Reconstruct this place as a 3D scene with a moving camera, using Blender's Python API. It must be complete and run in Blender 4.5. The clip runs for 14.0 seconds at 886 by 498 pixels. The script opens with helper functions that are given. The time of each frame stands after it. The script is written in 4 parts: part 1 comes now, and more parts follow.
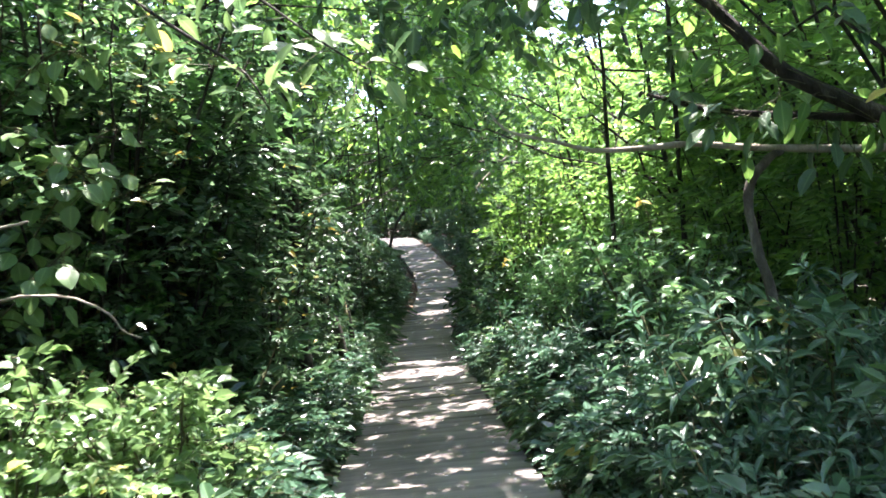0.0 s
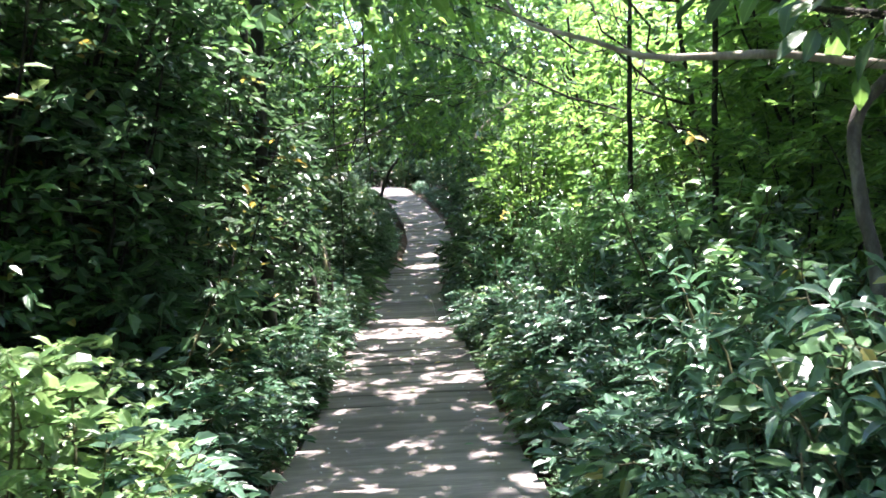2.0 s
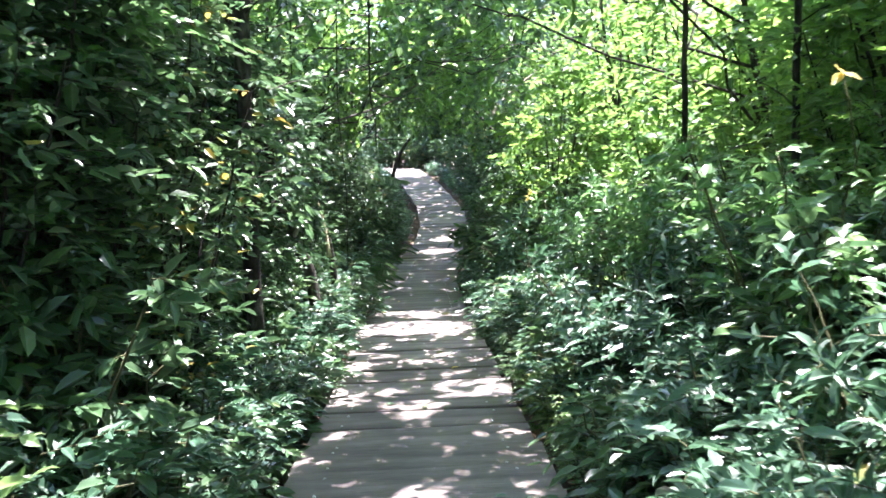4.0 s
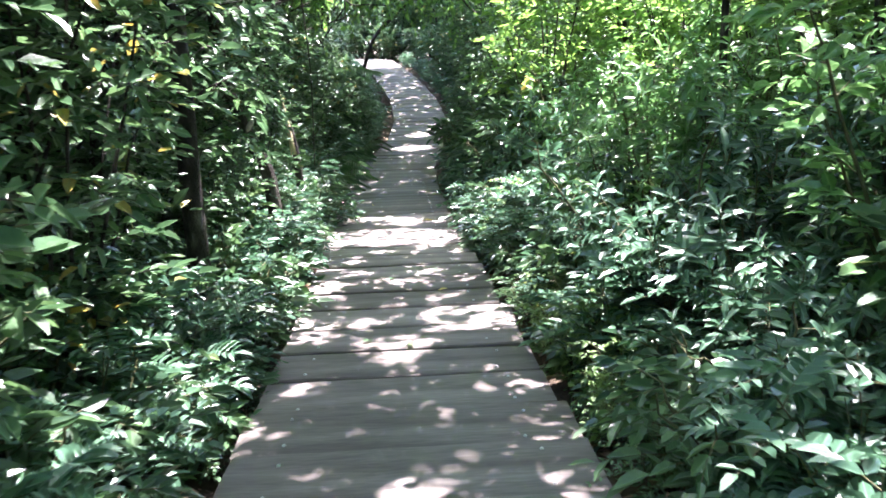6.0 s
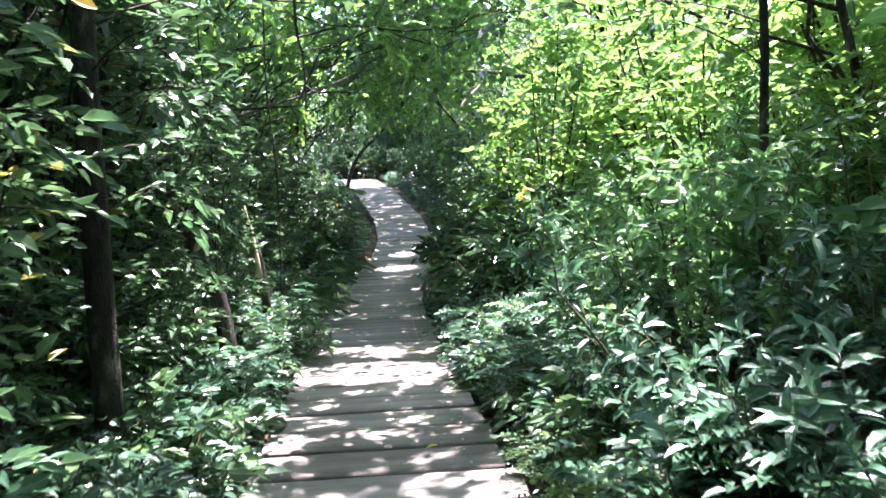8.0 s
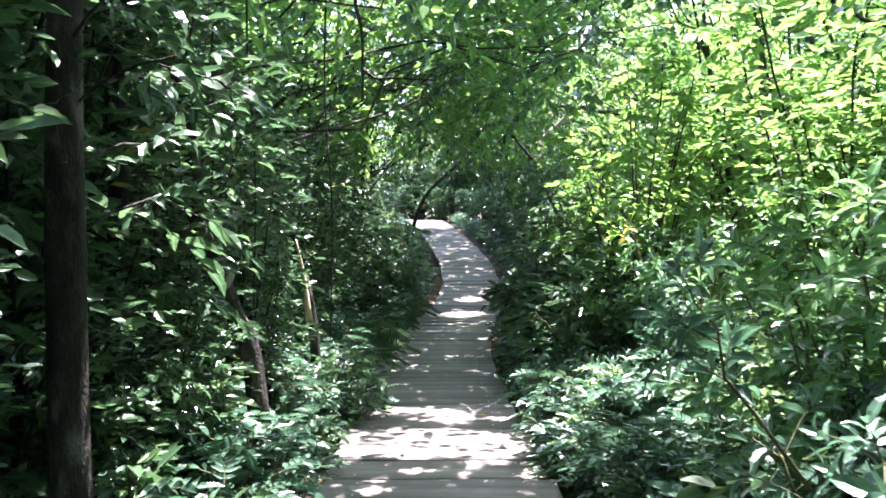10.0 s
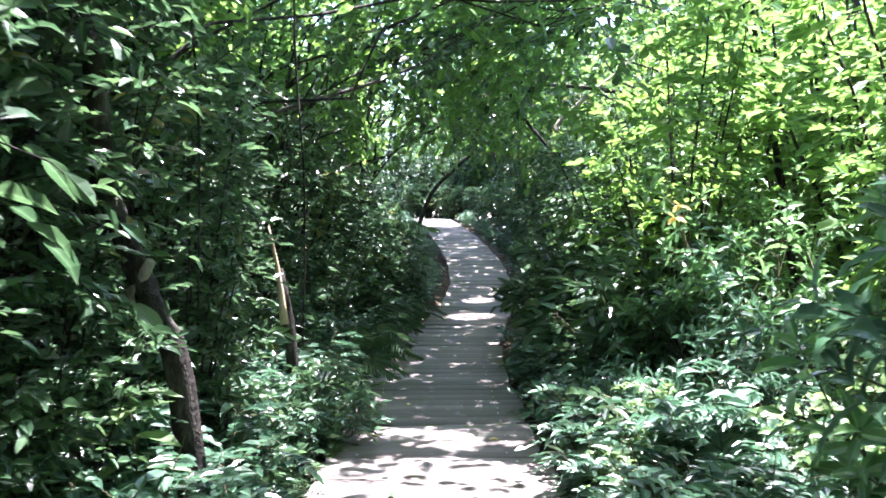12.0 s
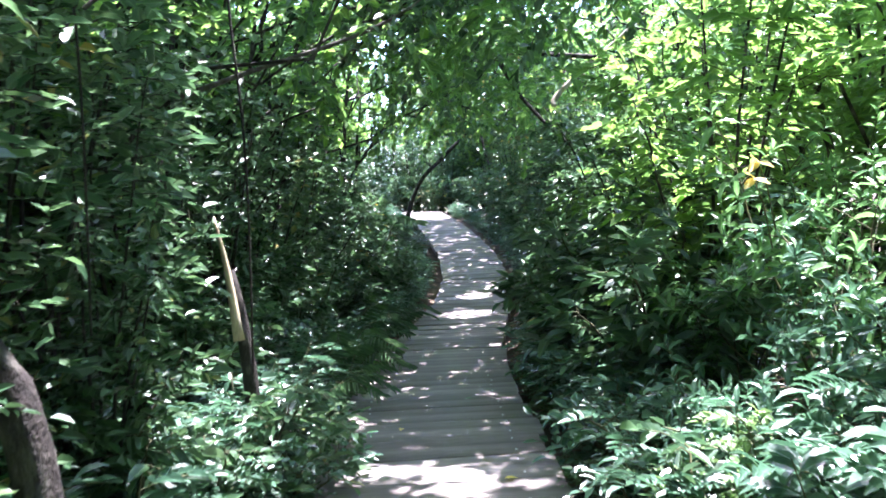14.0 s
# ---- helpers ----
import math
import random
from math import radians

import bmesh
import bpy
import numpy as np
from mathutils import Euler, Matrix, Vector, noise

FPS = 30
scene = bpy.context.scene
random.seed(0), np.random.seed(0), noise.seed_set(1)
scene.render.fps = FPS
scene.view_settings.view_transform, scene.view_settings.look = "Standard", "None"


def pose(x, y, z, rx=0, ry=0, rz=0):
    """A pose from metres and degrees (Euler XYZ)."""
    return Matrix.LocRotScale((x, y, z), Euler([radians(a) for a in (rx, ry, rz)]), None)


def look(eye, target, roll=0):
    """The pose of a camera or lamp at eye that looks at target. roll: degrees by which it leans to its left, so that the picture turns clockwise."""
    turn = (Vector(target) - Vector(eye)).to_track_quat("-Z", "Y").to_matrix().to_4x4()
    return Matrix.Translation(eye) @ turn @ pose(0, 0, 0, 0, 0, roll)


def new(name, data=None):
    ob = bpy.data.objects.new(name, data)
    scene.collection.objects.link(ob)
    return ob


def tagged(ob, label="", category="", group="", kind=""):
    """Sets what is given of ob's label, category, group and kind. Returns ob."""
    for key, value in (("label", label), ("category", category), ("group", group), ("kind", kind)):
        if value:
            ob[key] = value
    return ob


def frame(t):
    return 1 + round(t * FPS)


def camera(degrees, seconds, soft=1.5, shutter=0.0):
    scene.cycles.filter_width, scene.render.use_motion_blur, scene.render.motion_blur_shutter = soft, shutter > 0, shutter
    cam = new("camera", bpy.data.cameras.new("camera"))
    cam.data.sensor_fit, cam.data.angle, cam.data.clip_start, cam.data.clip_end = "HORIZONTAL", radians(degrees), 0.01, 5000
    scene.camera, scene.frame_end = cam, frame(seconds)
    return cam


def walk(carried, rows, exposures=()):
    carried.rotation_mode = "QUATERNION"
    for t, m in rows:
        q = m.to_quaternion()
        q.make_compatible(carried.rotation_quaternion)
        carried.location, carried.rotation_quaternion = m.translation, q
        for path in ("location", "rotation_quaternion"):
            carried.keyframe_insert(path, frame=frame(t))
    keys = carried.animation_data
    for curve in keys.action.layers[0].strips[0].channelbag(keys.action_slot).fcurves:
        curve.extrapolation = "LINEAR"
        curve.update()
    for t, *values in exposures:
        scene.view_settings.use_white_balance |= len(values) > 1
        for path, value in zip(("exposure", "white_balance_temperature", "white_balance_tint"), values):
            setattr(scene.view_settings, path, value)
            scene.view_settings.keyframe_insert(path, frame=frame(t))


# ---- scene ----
cam = camera(56.4, 14.0, 1.65, 0.5)
METRES, EYE, TILT, LEAN, TURN = 9.0, 1.3, -2.0, 5.5, 0.0
ROWS = [
    (0.0, 0.0, 0.0, 0.0, 0.0, 0.0, -0.0),
    (0.5, 0.0003, 0.0343, 0.0013, -0.37, 0.52, -0.69),
    (1.0, 0.0058, 0.0708, -0.0002, 0.86, 0.48, -2.22),
    (1.5, 0.0038, 0.1086, -0.006, 0.01, -1.26, -2.61),
    (2.0, 0.0035, 0.1438, -0.0088, -0.42, -3.17, -2.71),
    (4.5, -0.0064, 0.3312, -0.0194, 0.78, -5.15, -2.82),
    (5.0, -0.0122, 0.3682, -0.0229, 0.19, -9.3, -1.77),
    (5.5, -0.0149, 0.4005, -0.0231, -0.82, -9.7, -2.42),
    (6.0, -0.0133, 0.4372, -0.0266, -1.43, -11.44, -3.29),
    (6.5, -0.015, 0.4724, -0.0297, -3.0, -9.89, -3.03),
    (7.0, -0.0101, 0.509, -0.0321, -3.02, -7.23, -2.92),
    (7.5, -0.0132, 0.5403, -0.0359, -2.52, -4.19, -2.7),
    (8.0, -0.0104, 0.5705, -0.0364, -2.47, -3.14, -2.67),
    (8.5, -0.0085, 0.6041, -0.0356, -1.42, -1.82, -3.06),
    (9.0, -0.0132, 0.6386, -0.0377, 0.62, -1.09, -3.97),
    (11.5, -0.0208, 0.8094, -0.0505, 2.55, -0.2, -4.92),
    (12.0, -0.0177, 0.8479, -0.0548, 2.68, -0.27, -4.64),
    (12.5, -0.0215, 0.8837, -0.0598, 2.6, -0.85, -4.54),
    (13.0, -0.0203, 0.9223, -0.0629, 2.47, -2.24, -3.41),
    (13.5, -0.0217, 0.9555, -0.0595, 2.67, -1.86, -3.31),
    (14.0, -0.0261, 0.992, -0.06, 1.96, -0.59, -2.32),
]
walk(cam, [(t, pose(0, 0, EYE, TILT, LEAN, TURN) @ pose(METRES * x, METRES * y, METRES * z, 90 + pitch, roll, yaw)) for t, x, y, z, yaw, pitch, roll in ROWS],
     exposures=[(0.0, 2.98, 6300, 24), (2.0, 3.1, 6200, 26), (5.0, 3.66, 6000, 31), (7.5, 3.5, 6000, 30), (9.0, 3.45, 6000, 29), (12.5, 3.35, 5750, 31), (14.0, 3.5, 5650, 31)])

# ---- light ----
SUN_AZ, SUN_EL = 30.0, 75.0          # degrees right of the path's direction, and above the horizon
to_sun = Vector((math.sin(radians(SUN_AZ)) * math.cos(radians(SUN_EL)), math.cos(radians(SUN_AZ)) * math.cos(radians(SUN_EL)), math.sin(radians(SUN_EL))))
world = bpy.data.worlds.new("sky")
scene.world = world
world.use_nodes = True
wn = world.node_tree.nodes
sky = wn.new("ShaderNodeTexSky")
sky.sky_type, sky.sun_disc = "NISHITA", False
sky.sun_elevation, sky.sun_rotation = radians(SUN_EL), radians(SUN_AZ)
world.node_tree.links.new(sky.outputs[0], wn["Background"].inputs[0])
wn["Background"].inputs[1].default_value = 0.15
sun = new("sun", bpy.data.lights.new("sun", "SUN"))
sun.data.energy, sun.data.angle, sun.data.color = 4.8, radians(0.55), (1.0, 0.95, 0.87)
sun.matrix_world = look(to_sun * 60, (0, 0, 0))

# ---- materials ----


def material(name):
    m = bpy.data.materials.new(name)
    m.use_nodes = True
    m.node_tree.nodes.remove(m.node_tree.nodes["Principled BSDF"])
    return m, m.node_tree.nodes, m.node_tree.links, m.node_tree.nodes["Material Output"]


def ramp(nodes, links, factor, stops):
    r = nodes.new("ShaderNodeValToRGB")
    while len(r.color_ramp.elements) < len(stops):
        r.color_ramp.elements.new(0.5)
    for e, (p, c) in zip(r.color_ramp.elements, stops):
        e.position, e.color = p, (*c, 1)
    links.new(factor, r.inputs[0])
    return r.outputs[0]


def math_node(nodes, links, op, a, b):
    n = nodes.new("ShaderNodeMath")
    n.operation = op
    for i, v in enumerate((a, b)):
        if isinstance(v, (int, float)):
            n.inputs[i].default_value = v
        else:
            links.new(v, n.inputs[i])
    return n.outputs[0]


def noise_node(nodes, links, scale, detail=4.0, coord="Object", stretch=(1, 1, 1)):
    c = nodes.new("ShaderNodeTexCoord")
    mp = nodes.new("ShaderNodeMapping")
    mp.inputs["Scale"].default_value = stretch
    links.new(c.outputs[coord], mp.inputs[0])
    n = nodes.new("ShaderNodeTexNoise")
    n.inputs["Scale"].default_value, n.inputs["Detail"].default_value = scale, detail
    links.new(mp.outputs[0], n.inputs["Vector"])
    return n.outputs[0]


def leaf_material(name, dark, mid, bright, rough=0.38, through_light=0.35, glow=(0.482, 1.05, 1.9), odd=None, odd_share=0.0, spec=0.5):
    """Leaf: colour varies leaf by leaf and plant by plant, a paler midrib, glossy face, light shining through."""
    m, nodes, links, out = material(name)
    geo, info = nodes.new("ShaderNodeNewGeometry"), nodes.new("ShaderNodeObjectInfo")
    mix = math_node(nodes, links, "ADD", math_node(nodes, links, "MULTIPLY", geo.outputs["Random Per Island"], 0.7), math_node(nodes, links, "MULTIPLY", info.outputs["Random"], 0.3))
    stops = [(0.0, dark), (0.5, mid), (1.0, bright)]
    if odd:
        stops = [(0.0, dark), (0.45, mid), (0.92 - odd_share, bright), (0.97 - odd_share, odd)]
    col = ramp(nodes, links, mix, stops)
    blotch = nodes.new("ShaderNodeMix")
    blotch.data_type, blotch.blend_type = "RGBA", "MULTIPLY"
    blotch.inputs[0].default_value = 0.55
    links.new(col, blotch.inputs[6])
    links.new(ramp(nodes, links, noise_node(nodes, links, 60, 3), [(0.3, (0.62, 0.68, 0.6)), (0.7, (1.0, 1.0, 1.0))]), blotch.inputs[7])
    rib = nodes.new("ShaderNodeAttribute")
    rib.attribute_name = "rib"
    ribmix = nodes.new("ShaderNodeMix")
    ribmix.data_type = "RGBA"
    links.new(math_node(nodes, links, "MULTIPLY", math_node(nodes, links, "POWER", rib.outputs["Fac"], 6.0), 0.35), ribmix.inputs[0])
    links.new(blotch.outputs[2], ribmix.inputs[6])
    ribmix.inputs[7].default_value = (*[min(1, c * 1.5 + 0.05) for c in bright], 1)
    p = nodes.new("ShaderNodeBsdfPrincipled")
    links.new(ribmix.outputs[2], p.inputs["Base Color"])
    p.inputs["Specular IOR Level"].default_value = spec
    links.new(math_node(nodes, links, "ADD", math_node(nodes, links, "MULTIPLY", geo.outputs["Random Per Island"], 0.22), rough - 0.1), p.inputs["Roughness"])
    bump = nodes.new("ShaderNodeBump")
    bump.inputs["Strength"].default_value, bump.inputs["Distance"].default_value = 0.25, 0.004
    links.new(noise_node(nodes, links, 90, 2), bump.inputs["Height"])
    links.new(bump.outputs[0], p.inputs["Normal"])
    t = nodes.new("ShaderNodeBsdfTranslucent")
    hue = nodes.new("ShaderNodeHueSaturation")
    hue.inputs["Hue"].default_value, hue.inputs["Saturation"].default_value, hue.inputs["Value"].default_value = glow
    links.new(ribmix.outputs[2], hue.inputs["Color"])
    links.new(hue.outputs[0], t.inputs[0])
    s = nodes.new("ShaderNodeMixShader")
    s.inputs[0].default_value = through_light
    links.new(p.outputs[0], s.inputs[1])
    links.new(t.outputs[0], s.inputs[2])
    links.new(s.outputs[0], out.inputs[0])
    return m


def solid_material(name, stops, scale, rough=0.85, bump=0.5, distance=0.01, stretch=(1, 1, 1), fine=None, per_object=0.0, spec=0.3):
    """Rough stuff: a noise between the given colours, finer grain over it, relief."""
    m, nodes, links, out = material(name)
    n = noise_node(nodes, links, scale, 8, "Object", stretch)
    fac = n
    if per_object:
        info = nodes.new("ShaderNodeObjectInfo")
        fac = math_node(nodes, links, "ADD", n, math_node(nodes, links, "MULTIPLY", math_node(nodes, links, "SUBTRACT", info.outputs["Random"], 0.5), per_object))
    col = ramp(nodes, links, fac, stops)
    n2 = noise_node(nodes, links, fine or scale * 9, 5, "Object", stretch)
    over = nodes.new("ShaderNodeMix")
    over.data_type, over.blend_type = "RGBA", "MULTIPLY"
    over.inputs[0].default_value = 0.7
    links.new(col, over.inputs[6])
    links.new(ramp(nodes, links, n2, [(0.3, (0.55, 0.55, 0.55)), (0.65, (1, 1, 1))]), over.inputs[7])
    p = nodes.new("ShaderNodeBsdfPrincipled")
    links.new(over.outputs[2], p.inputs["Base Color"])
    p.inputs["Roughness"].default_value, p.inputs["Specular IOR Level"].default_value = rough, spec
    b = nodes.new("ShaderNodeBump")
    b.inputs["Strength"].default_value, b.inputs["Distance"].default_value = bump, distance
    links.new(math_node(nodes, links, "ADD", n, math_node(nodes, links, "MULTIPLY", n2, 0.5)), b.inputs["Height"])
    links.new(b.outputs[0], p.inputs["Normal"])
    links.new(p.outputs[0], out.inputs[0])
    return m


LEAF_GLOSSY = leaf_material("leaf_glossy_blue_green", (0.03, 0.065, 0.042), (0.055, 0.125, 0.075), (0.1, 0.2, 0.115), rough=0.31, through_light=0.27, spec=0.85)
LEAF_DARK = leaf_material("leaf_dark_green", (0.026, 0.058, 0.03), (0.046, 0.105, 0.048), (0.085, 0.17, 0.065), rough=0.34, through_light=0.3, odd=(0.34, 0.28, 0.06), spec=0.75)
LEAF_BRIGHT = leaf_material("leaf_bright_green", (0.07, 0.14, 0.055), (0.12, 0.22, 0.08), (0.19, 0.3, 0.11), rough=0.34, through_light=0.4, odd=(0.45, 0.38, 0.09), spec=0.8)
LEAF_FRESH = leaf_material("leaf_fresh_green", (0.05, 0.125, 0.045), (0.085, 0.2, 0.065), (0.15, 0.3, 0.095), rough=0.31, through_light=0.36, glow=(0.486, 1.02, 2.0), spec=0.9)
LEAF_CANOPY = leaf_material("leaf_canopy_green", (0.042, 0.1, 0.036), (0.075, 0.165, 0.05), (0.13, 0.25, 0.065), rough=0.4, through_light=0.52, glow=(0.472, 1.12, 2.3))
LEAF_YELLOW = leaf_material("leaf_yellowed", (0.45, 0.36, 0.08), (0.55, 0.45, 0.1), (0.62, 0.54, 0.16), rough=0.5, through_light=0.4)
LEAF_FERN = leaf_material("leaf_fern_green", (0.032, 0.07, 0.034), (0.055, 0.12, 0.05), (0.09, 0.18, 0.075), rough=0.45, through_light=0.28)
BARK = solid_material("bark_grey_brown", [(0.38, (0.016, 0.013, 0.01)), (0.55, (0.045, 0.037, 0.03)), (0.7, (0.14, 0.13, 0.105))], 13, bump=1.0, distance=0.03, stretch=(1, 1, 0.45))
# On the crooked stem this grey carries half shade; the slanting branch shares it.
BARK_GREY = solid_material("bark_mid_grey", [(0.3, (0.05, 0.043, 0.036)), (0.55, (0.12, 0.105, 0.09)), (0.75, (0.26, 0.24, 0.2))], 16, bump=0.8, distance=0.015, stretch=(1, 1, 0.4))
BARK_PALE = solid_material("bark_pale", [(0.3, (0.2, 0.16, 0.12)), (0.55, (0.36, 0.31, 0.25)), (0.75, (0.48, 0.44, 0.37))], 9, bump=0.6, distance=0.01, stretch=(1, 1, 0.3))
PALE_WOOD = solid_material("pale_splintered_wood", [(0.3, (0.32, 0.25, 0.14)), (0.7, (0.56, 0.47, 0.3))], 18, bump=0.7, distance=0.008, stretch=(1, 1, 0.15))
STEM = solid_material("stem_green_brown", [(0.35, (0.05, 0.055, 0.025)), (0.7, (0.12, 0.12, 0.05))], 20, rough=0.7, bump=0.3, distance=0.004)
SOIL = solid_material("soil_with_litter", [(0.3, (0.03, 0.022, 0.015)), (0.5, (0.07, 0.05, 0.032)), (0.75, (0.15, 0.11, 0.07))], 3.0, rough=0.95, bump=1.0, distance=0.03, fine=45)
LITTER = leaf_material("leaf_litter_brown", (0.1, 0.06, 0.03), (0.2, 0.13, 0.07), (0.32, 0.23, 0.13), rough=0.75, through_light=0.1)
WOOD = solid_material("weathered_grey_planks", [(0.28, (0.108, 0.092, 0.08)), (0.5, (0.188, 0.164, 0.146)), (0.72, (0.285, 0.254, 0.23))], 2.2, rough=0.72, bump=0.45, distance=0.006, stretch=(0.35, 3.0, 3.0), fine=26, per_object=0.22)
WOOD_DARK = solid_material("dark_timber", [(0.3, (0.05, 0.042, 0.036)), (0.7, (0.12, 0.1, 0.085))], 4, stretch=(3, 0.4, 3), bump=0.5, distance=0.006)
STEEL = solid_material("dull_screw_steel", [(0.3, (0.45, 0.45, 0.44)), (0.7, (0.65, 0.65, 0.64))], 80, rough=0.35, bump=0.1, distance=0.001)

# ---- geometry helpers ----
rng = np.random.default_rng(7)


def unit(v):
    return v / np.maximum(np.linalg.norm(v, axis=-1, keepdims=True), 1e-9)


def mesh_of(name, verts, faces, mat, rib=None, smooth=False):
    me = bpy.data.meshes.new(name)
    me.from_pydata(verts.tolist() if hasattr(verts, "tolist") else verts, [], faces.tolist() if hasattr(faces, "tolist") else faces)
    if rib is not None:
        a = me.attributes.new("rib", "FLOAT", "POINT")
        a.data.foreach_set("value", np.asarray(rib, dtype=np.float32))
    me.materials.append(mat)
    if smooth:
        me.polygons.foreach_set("use_smooth", [True] * len(me.polygons))
    return me


def part(name, me, parent, label=""):
    ob = new(name, me)
    ob.parent = parent
    return tagged(ob, label, kind="stuff" if name == "branchwork" else "")


# Leaf outlines: (along, across, lift); four-cornered halves folded along the midrib.
LEAF_SMALL = (np.array([(0, 0, 0), (1, 0, -0.10), (0.28, 0.5, 0.10), (0.68, 0.4, 0.05), (0.28, -0.5, 0.10), (0.68, -0.4, 0.05)]), [(0, 1, 3, 2), (0, 4, 5, 1)], [1, 1, 0, 0, 0, 0])
LEAF_PLAIN = (np.array([(0, 0, 0), (1, 0, -0.1), (0.45, 0.5, 0.08), (0.45, -0.5, 0.08)]), [(0, 1, 2), (0, 3, 1)], [1, 1, 0, 0])
LEAF_FULL = (np.array([(0, 0, 0), (0.36, 0, 0.03), (0.7, 0, 0.0), (1, 0, -0.16), (0.14, 0.3, 0.05), (0.4, 0.5, 0.11), (0.72, 0.36, 0.05), (0.14, -0.3, 0.05), (0.4, -0.5, 0.11), (0.72, -0.36, 0.05)]),
             [(0, 1, 5, 4), (1, 2, 6, 5), (2, 3, 6), (0, 7, 8, 1), (1, 8, 9, 2), (2, 9, 3)], [1, 1, 1, 1, 0, 0, 0, 0, 0, 0])
LEAF_HEART = (np.array([(0, 0, 0), (0.4, 0, 0.02), (0.75, 0, 0.0), (1, 0, -0.18), (-0.14, 0.28, 0.03), (0.2, 0.55, 0.10), (0.62, 0.36, 0.05), (-0.14, -0.28, 0.03), (0.2, -0.55, 0.10), (0.62, -0.36, 0.05)]),
              [(0, 1, 5, 4), (1, 2, 6, 5), (2, 3, 6), (0, 7, 8, 1), (1, 8, 9, 2), (2, 9, 3)], [1, 1, 1, 1, 0, 0, 0, 0, 0, 0])
LEAF_LANCE = (np.array([(0, 0, 0), (0.5, 0, 0.03), (1, 0, -0.25), (0.3, 0.5, 0.08), (0.6, 0.42, 0.03), (0.3, -0.5, 0.08), (0.6, -0.42, 0.03)]), [(0, 1, 3), (1, 4, 3), (1, 2, 4), (0, 5, 1), (1, 5, 6), (1, 6, 2)], [1, 1, 1, 0, 0, 0, 0])


class Leaves:
    """Gathers leaves and turns them into one mesh."""

    def __init__(self, shape):
        self.shape, self.p, self.d, self.n, self.l, self.w = shape, [], [], [], [], []

    def add(self, p, d, n, length, width):
        p = np.atleast_2d(p)
        k = len(p)
        self.p.append(p), self.d.append(np.broadcast_to(d, (k, 3))), self.n.append(np.broadcast_to(n, (k, 3)))
        self.l.append(np.broadcast_to(length, (k,))), self.w.append(np.broadcast_to(width, (k,)))

    def mesh(self, name, mat):
        tpl, faces, rib = self.shape
        p, d, n = np.concatenate(self.p), unit(np.concatenate(self.d)), np.concatenate(self.n)
        l, w = np.concatenate(self.l), np.concatenate(self.w)
        side = unit(np.cross(n, d))
        up = np.cross(d, side)
        v = p[:, None] + tpl[None, :, :1] * d[:, None] * l[:, None, None] + tpl[None, :, 1:2] * side[:, None] * w[:, None, None] + tpl[None, :, 2:] * up[:, None] * l[:, None, None]
        k = len(tpl)
        fs = [tuple(i * k + j for j in f) for i in range(len(p)) for f in faces]
        return mesh_of(name, v.reshape(-1, 3), fs, mat, np.tile(rib, len(p)))


def tubes(name, lines, mat, sides=5):
    """One mesh of tapered tubes; each line is (points, radii)."""
    verts, faces = [], []
    for pts, radii in lines:
        pts = np.asarray(pts, float)
        tang = unit(np.gradient(pts, axis=0))
        ref = np.array([0.31, 0.2, 0.93]) if abs(tang[0][2]) < 0.8 else np.array([1.0, 0.1, 0.0])
        a = unit(np.cross(tang, ref))
        b = np.cross(tang, a)
        base = len(verts)
        for i in range(len(pts)):
            for k in range(sides):
                an = 2 * math.pi * k / sides
                verts.append(pts[i] + radii[i] * (math.cos(an) * a[i] + math.sin(an) * b[i]))
        for i in range(len(pts) - 1):
            for k in range(sides):
                q, r = base + i * sides + k, base + i * sides + (k + 1) % sides
                faces.append((q, r, r + sides, q + sides))
        if sides > 3:
            faces.append(tuple(base + k for k in range(sides))[::-1])
            faces.append(tuple(base + (len(pts) - 1) * sides + k for k in range(sides)))
    return mesh_of(name, np.array(verts), faces, mat, None, True)


def curve_points(a, b, sag=0.0, n=6, wob=0.0):
    """A bent line from a to b; sag lifts (or drops) its middle, wob shakes it."""
    a, b = np.asarray(a, float), np.asarray(b, float)
    t = np.linspace(0, 1, n)[:, None]
    p = a + (b - a) * t
    p[:, 2] += (4 * t * (1 - t))[:, 0] * sag
    if wob:
        p[1:-1] += rng.normal(0, wob, (n - 2, 3))
    return p


def spline(points, n):
    """A smooth line through points."""
    pts = np.asarray(points, float)
    t = np.linspace(0, len(pts) - 1, n)
    out = []
    for u in t:
        i = min(int(u), len(pts) - 2)
        f = u - i
        p0, p1, p2, p3 = pts[max(i - 1, 0)], pts[i], pts[i + 1], pts[min(i + 2, len(pts) - 1)]
        out.append(0.5 * (2 * p1 + (p2 - p0) * f + (2 * p0 - 5 * p1 + 4 * p2 - p3) * f * f + (3 * p1 - p0 - 3 * p2 + p3) * f ** 3))
    return np.array(out)


# ---- ground and boardwalk ----
LINE_Y = [-6, 0, 2, 5.6, 7.7, 10.2, 12.0, 13.5, 16.0, 18.0, 20.0, 22.0, 24.5, 27.0, 30.0, 34.0, 40.0, 46.0]
LINE_X = [0.1, 0.08, -0.03, -0.22, -0.29, -0.4, -0.53, -0.6, -0.72, -0.76, -0.7, -0.55, -0.38, -0.3, -0.55, -1.2, -2.2, -5.5]
LINE_Z = [0.42, 0.0, -0.15, -0.47, -0.70, -0.84, -0.94, -1.0, -1.06, -1.13, -1.18, -1.19, -1.13, -0.93, -0.5, 0.05, 0.6, 0.7]
SMOOTH_Y = np.linspace(-6, 46, 209)


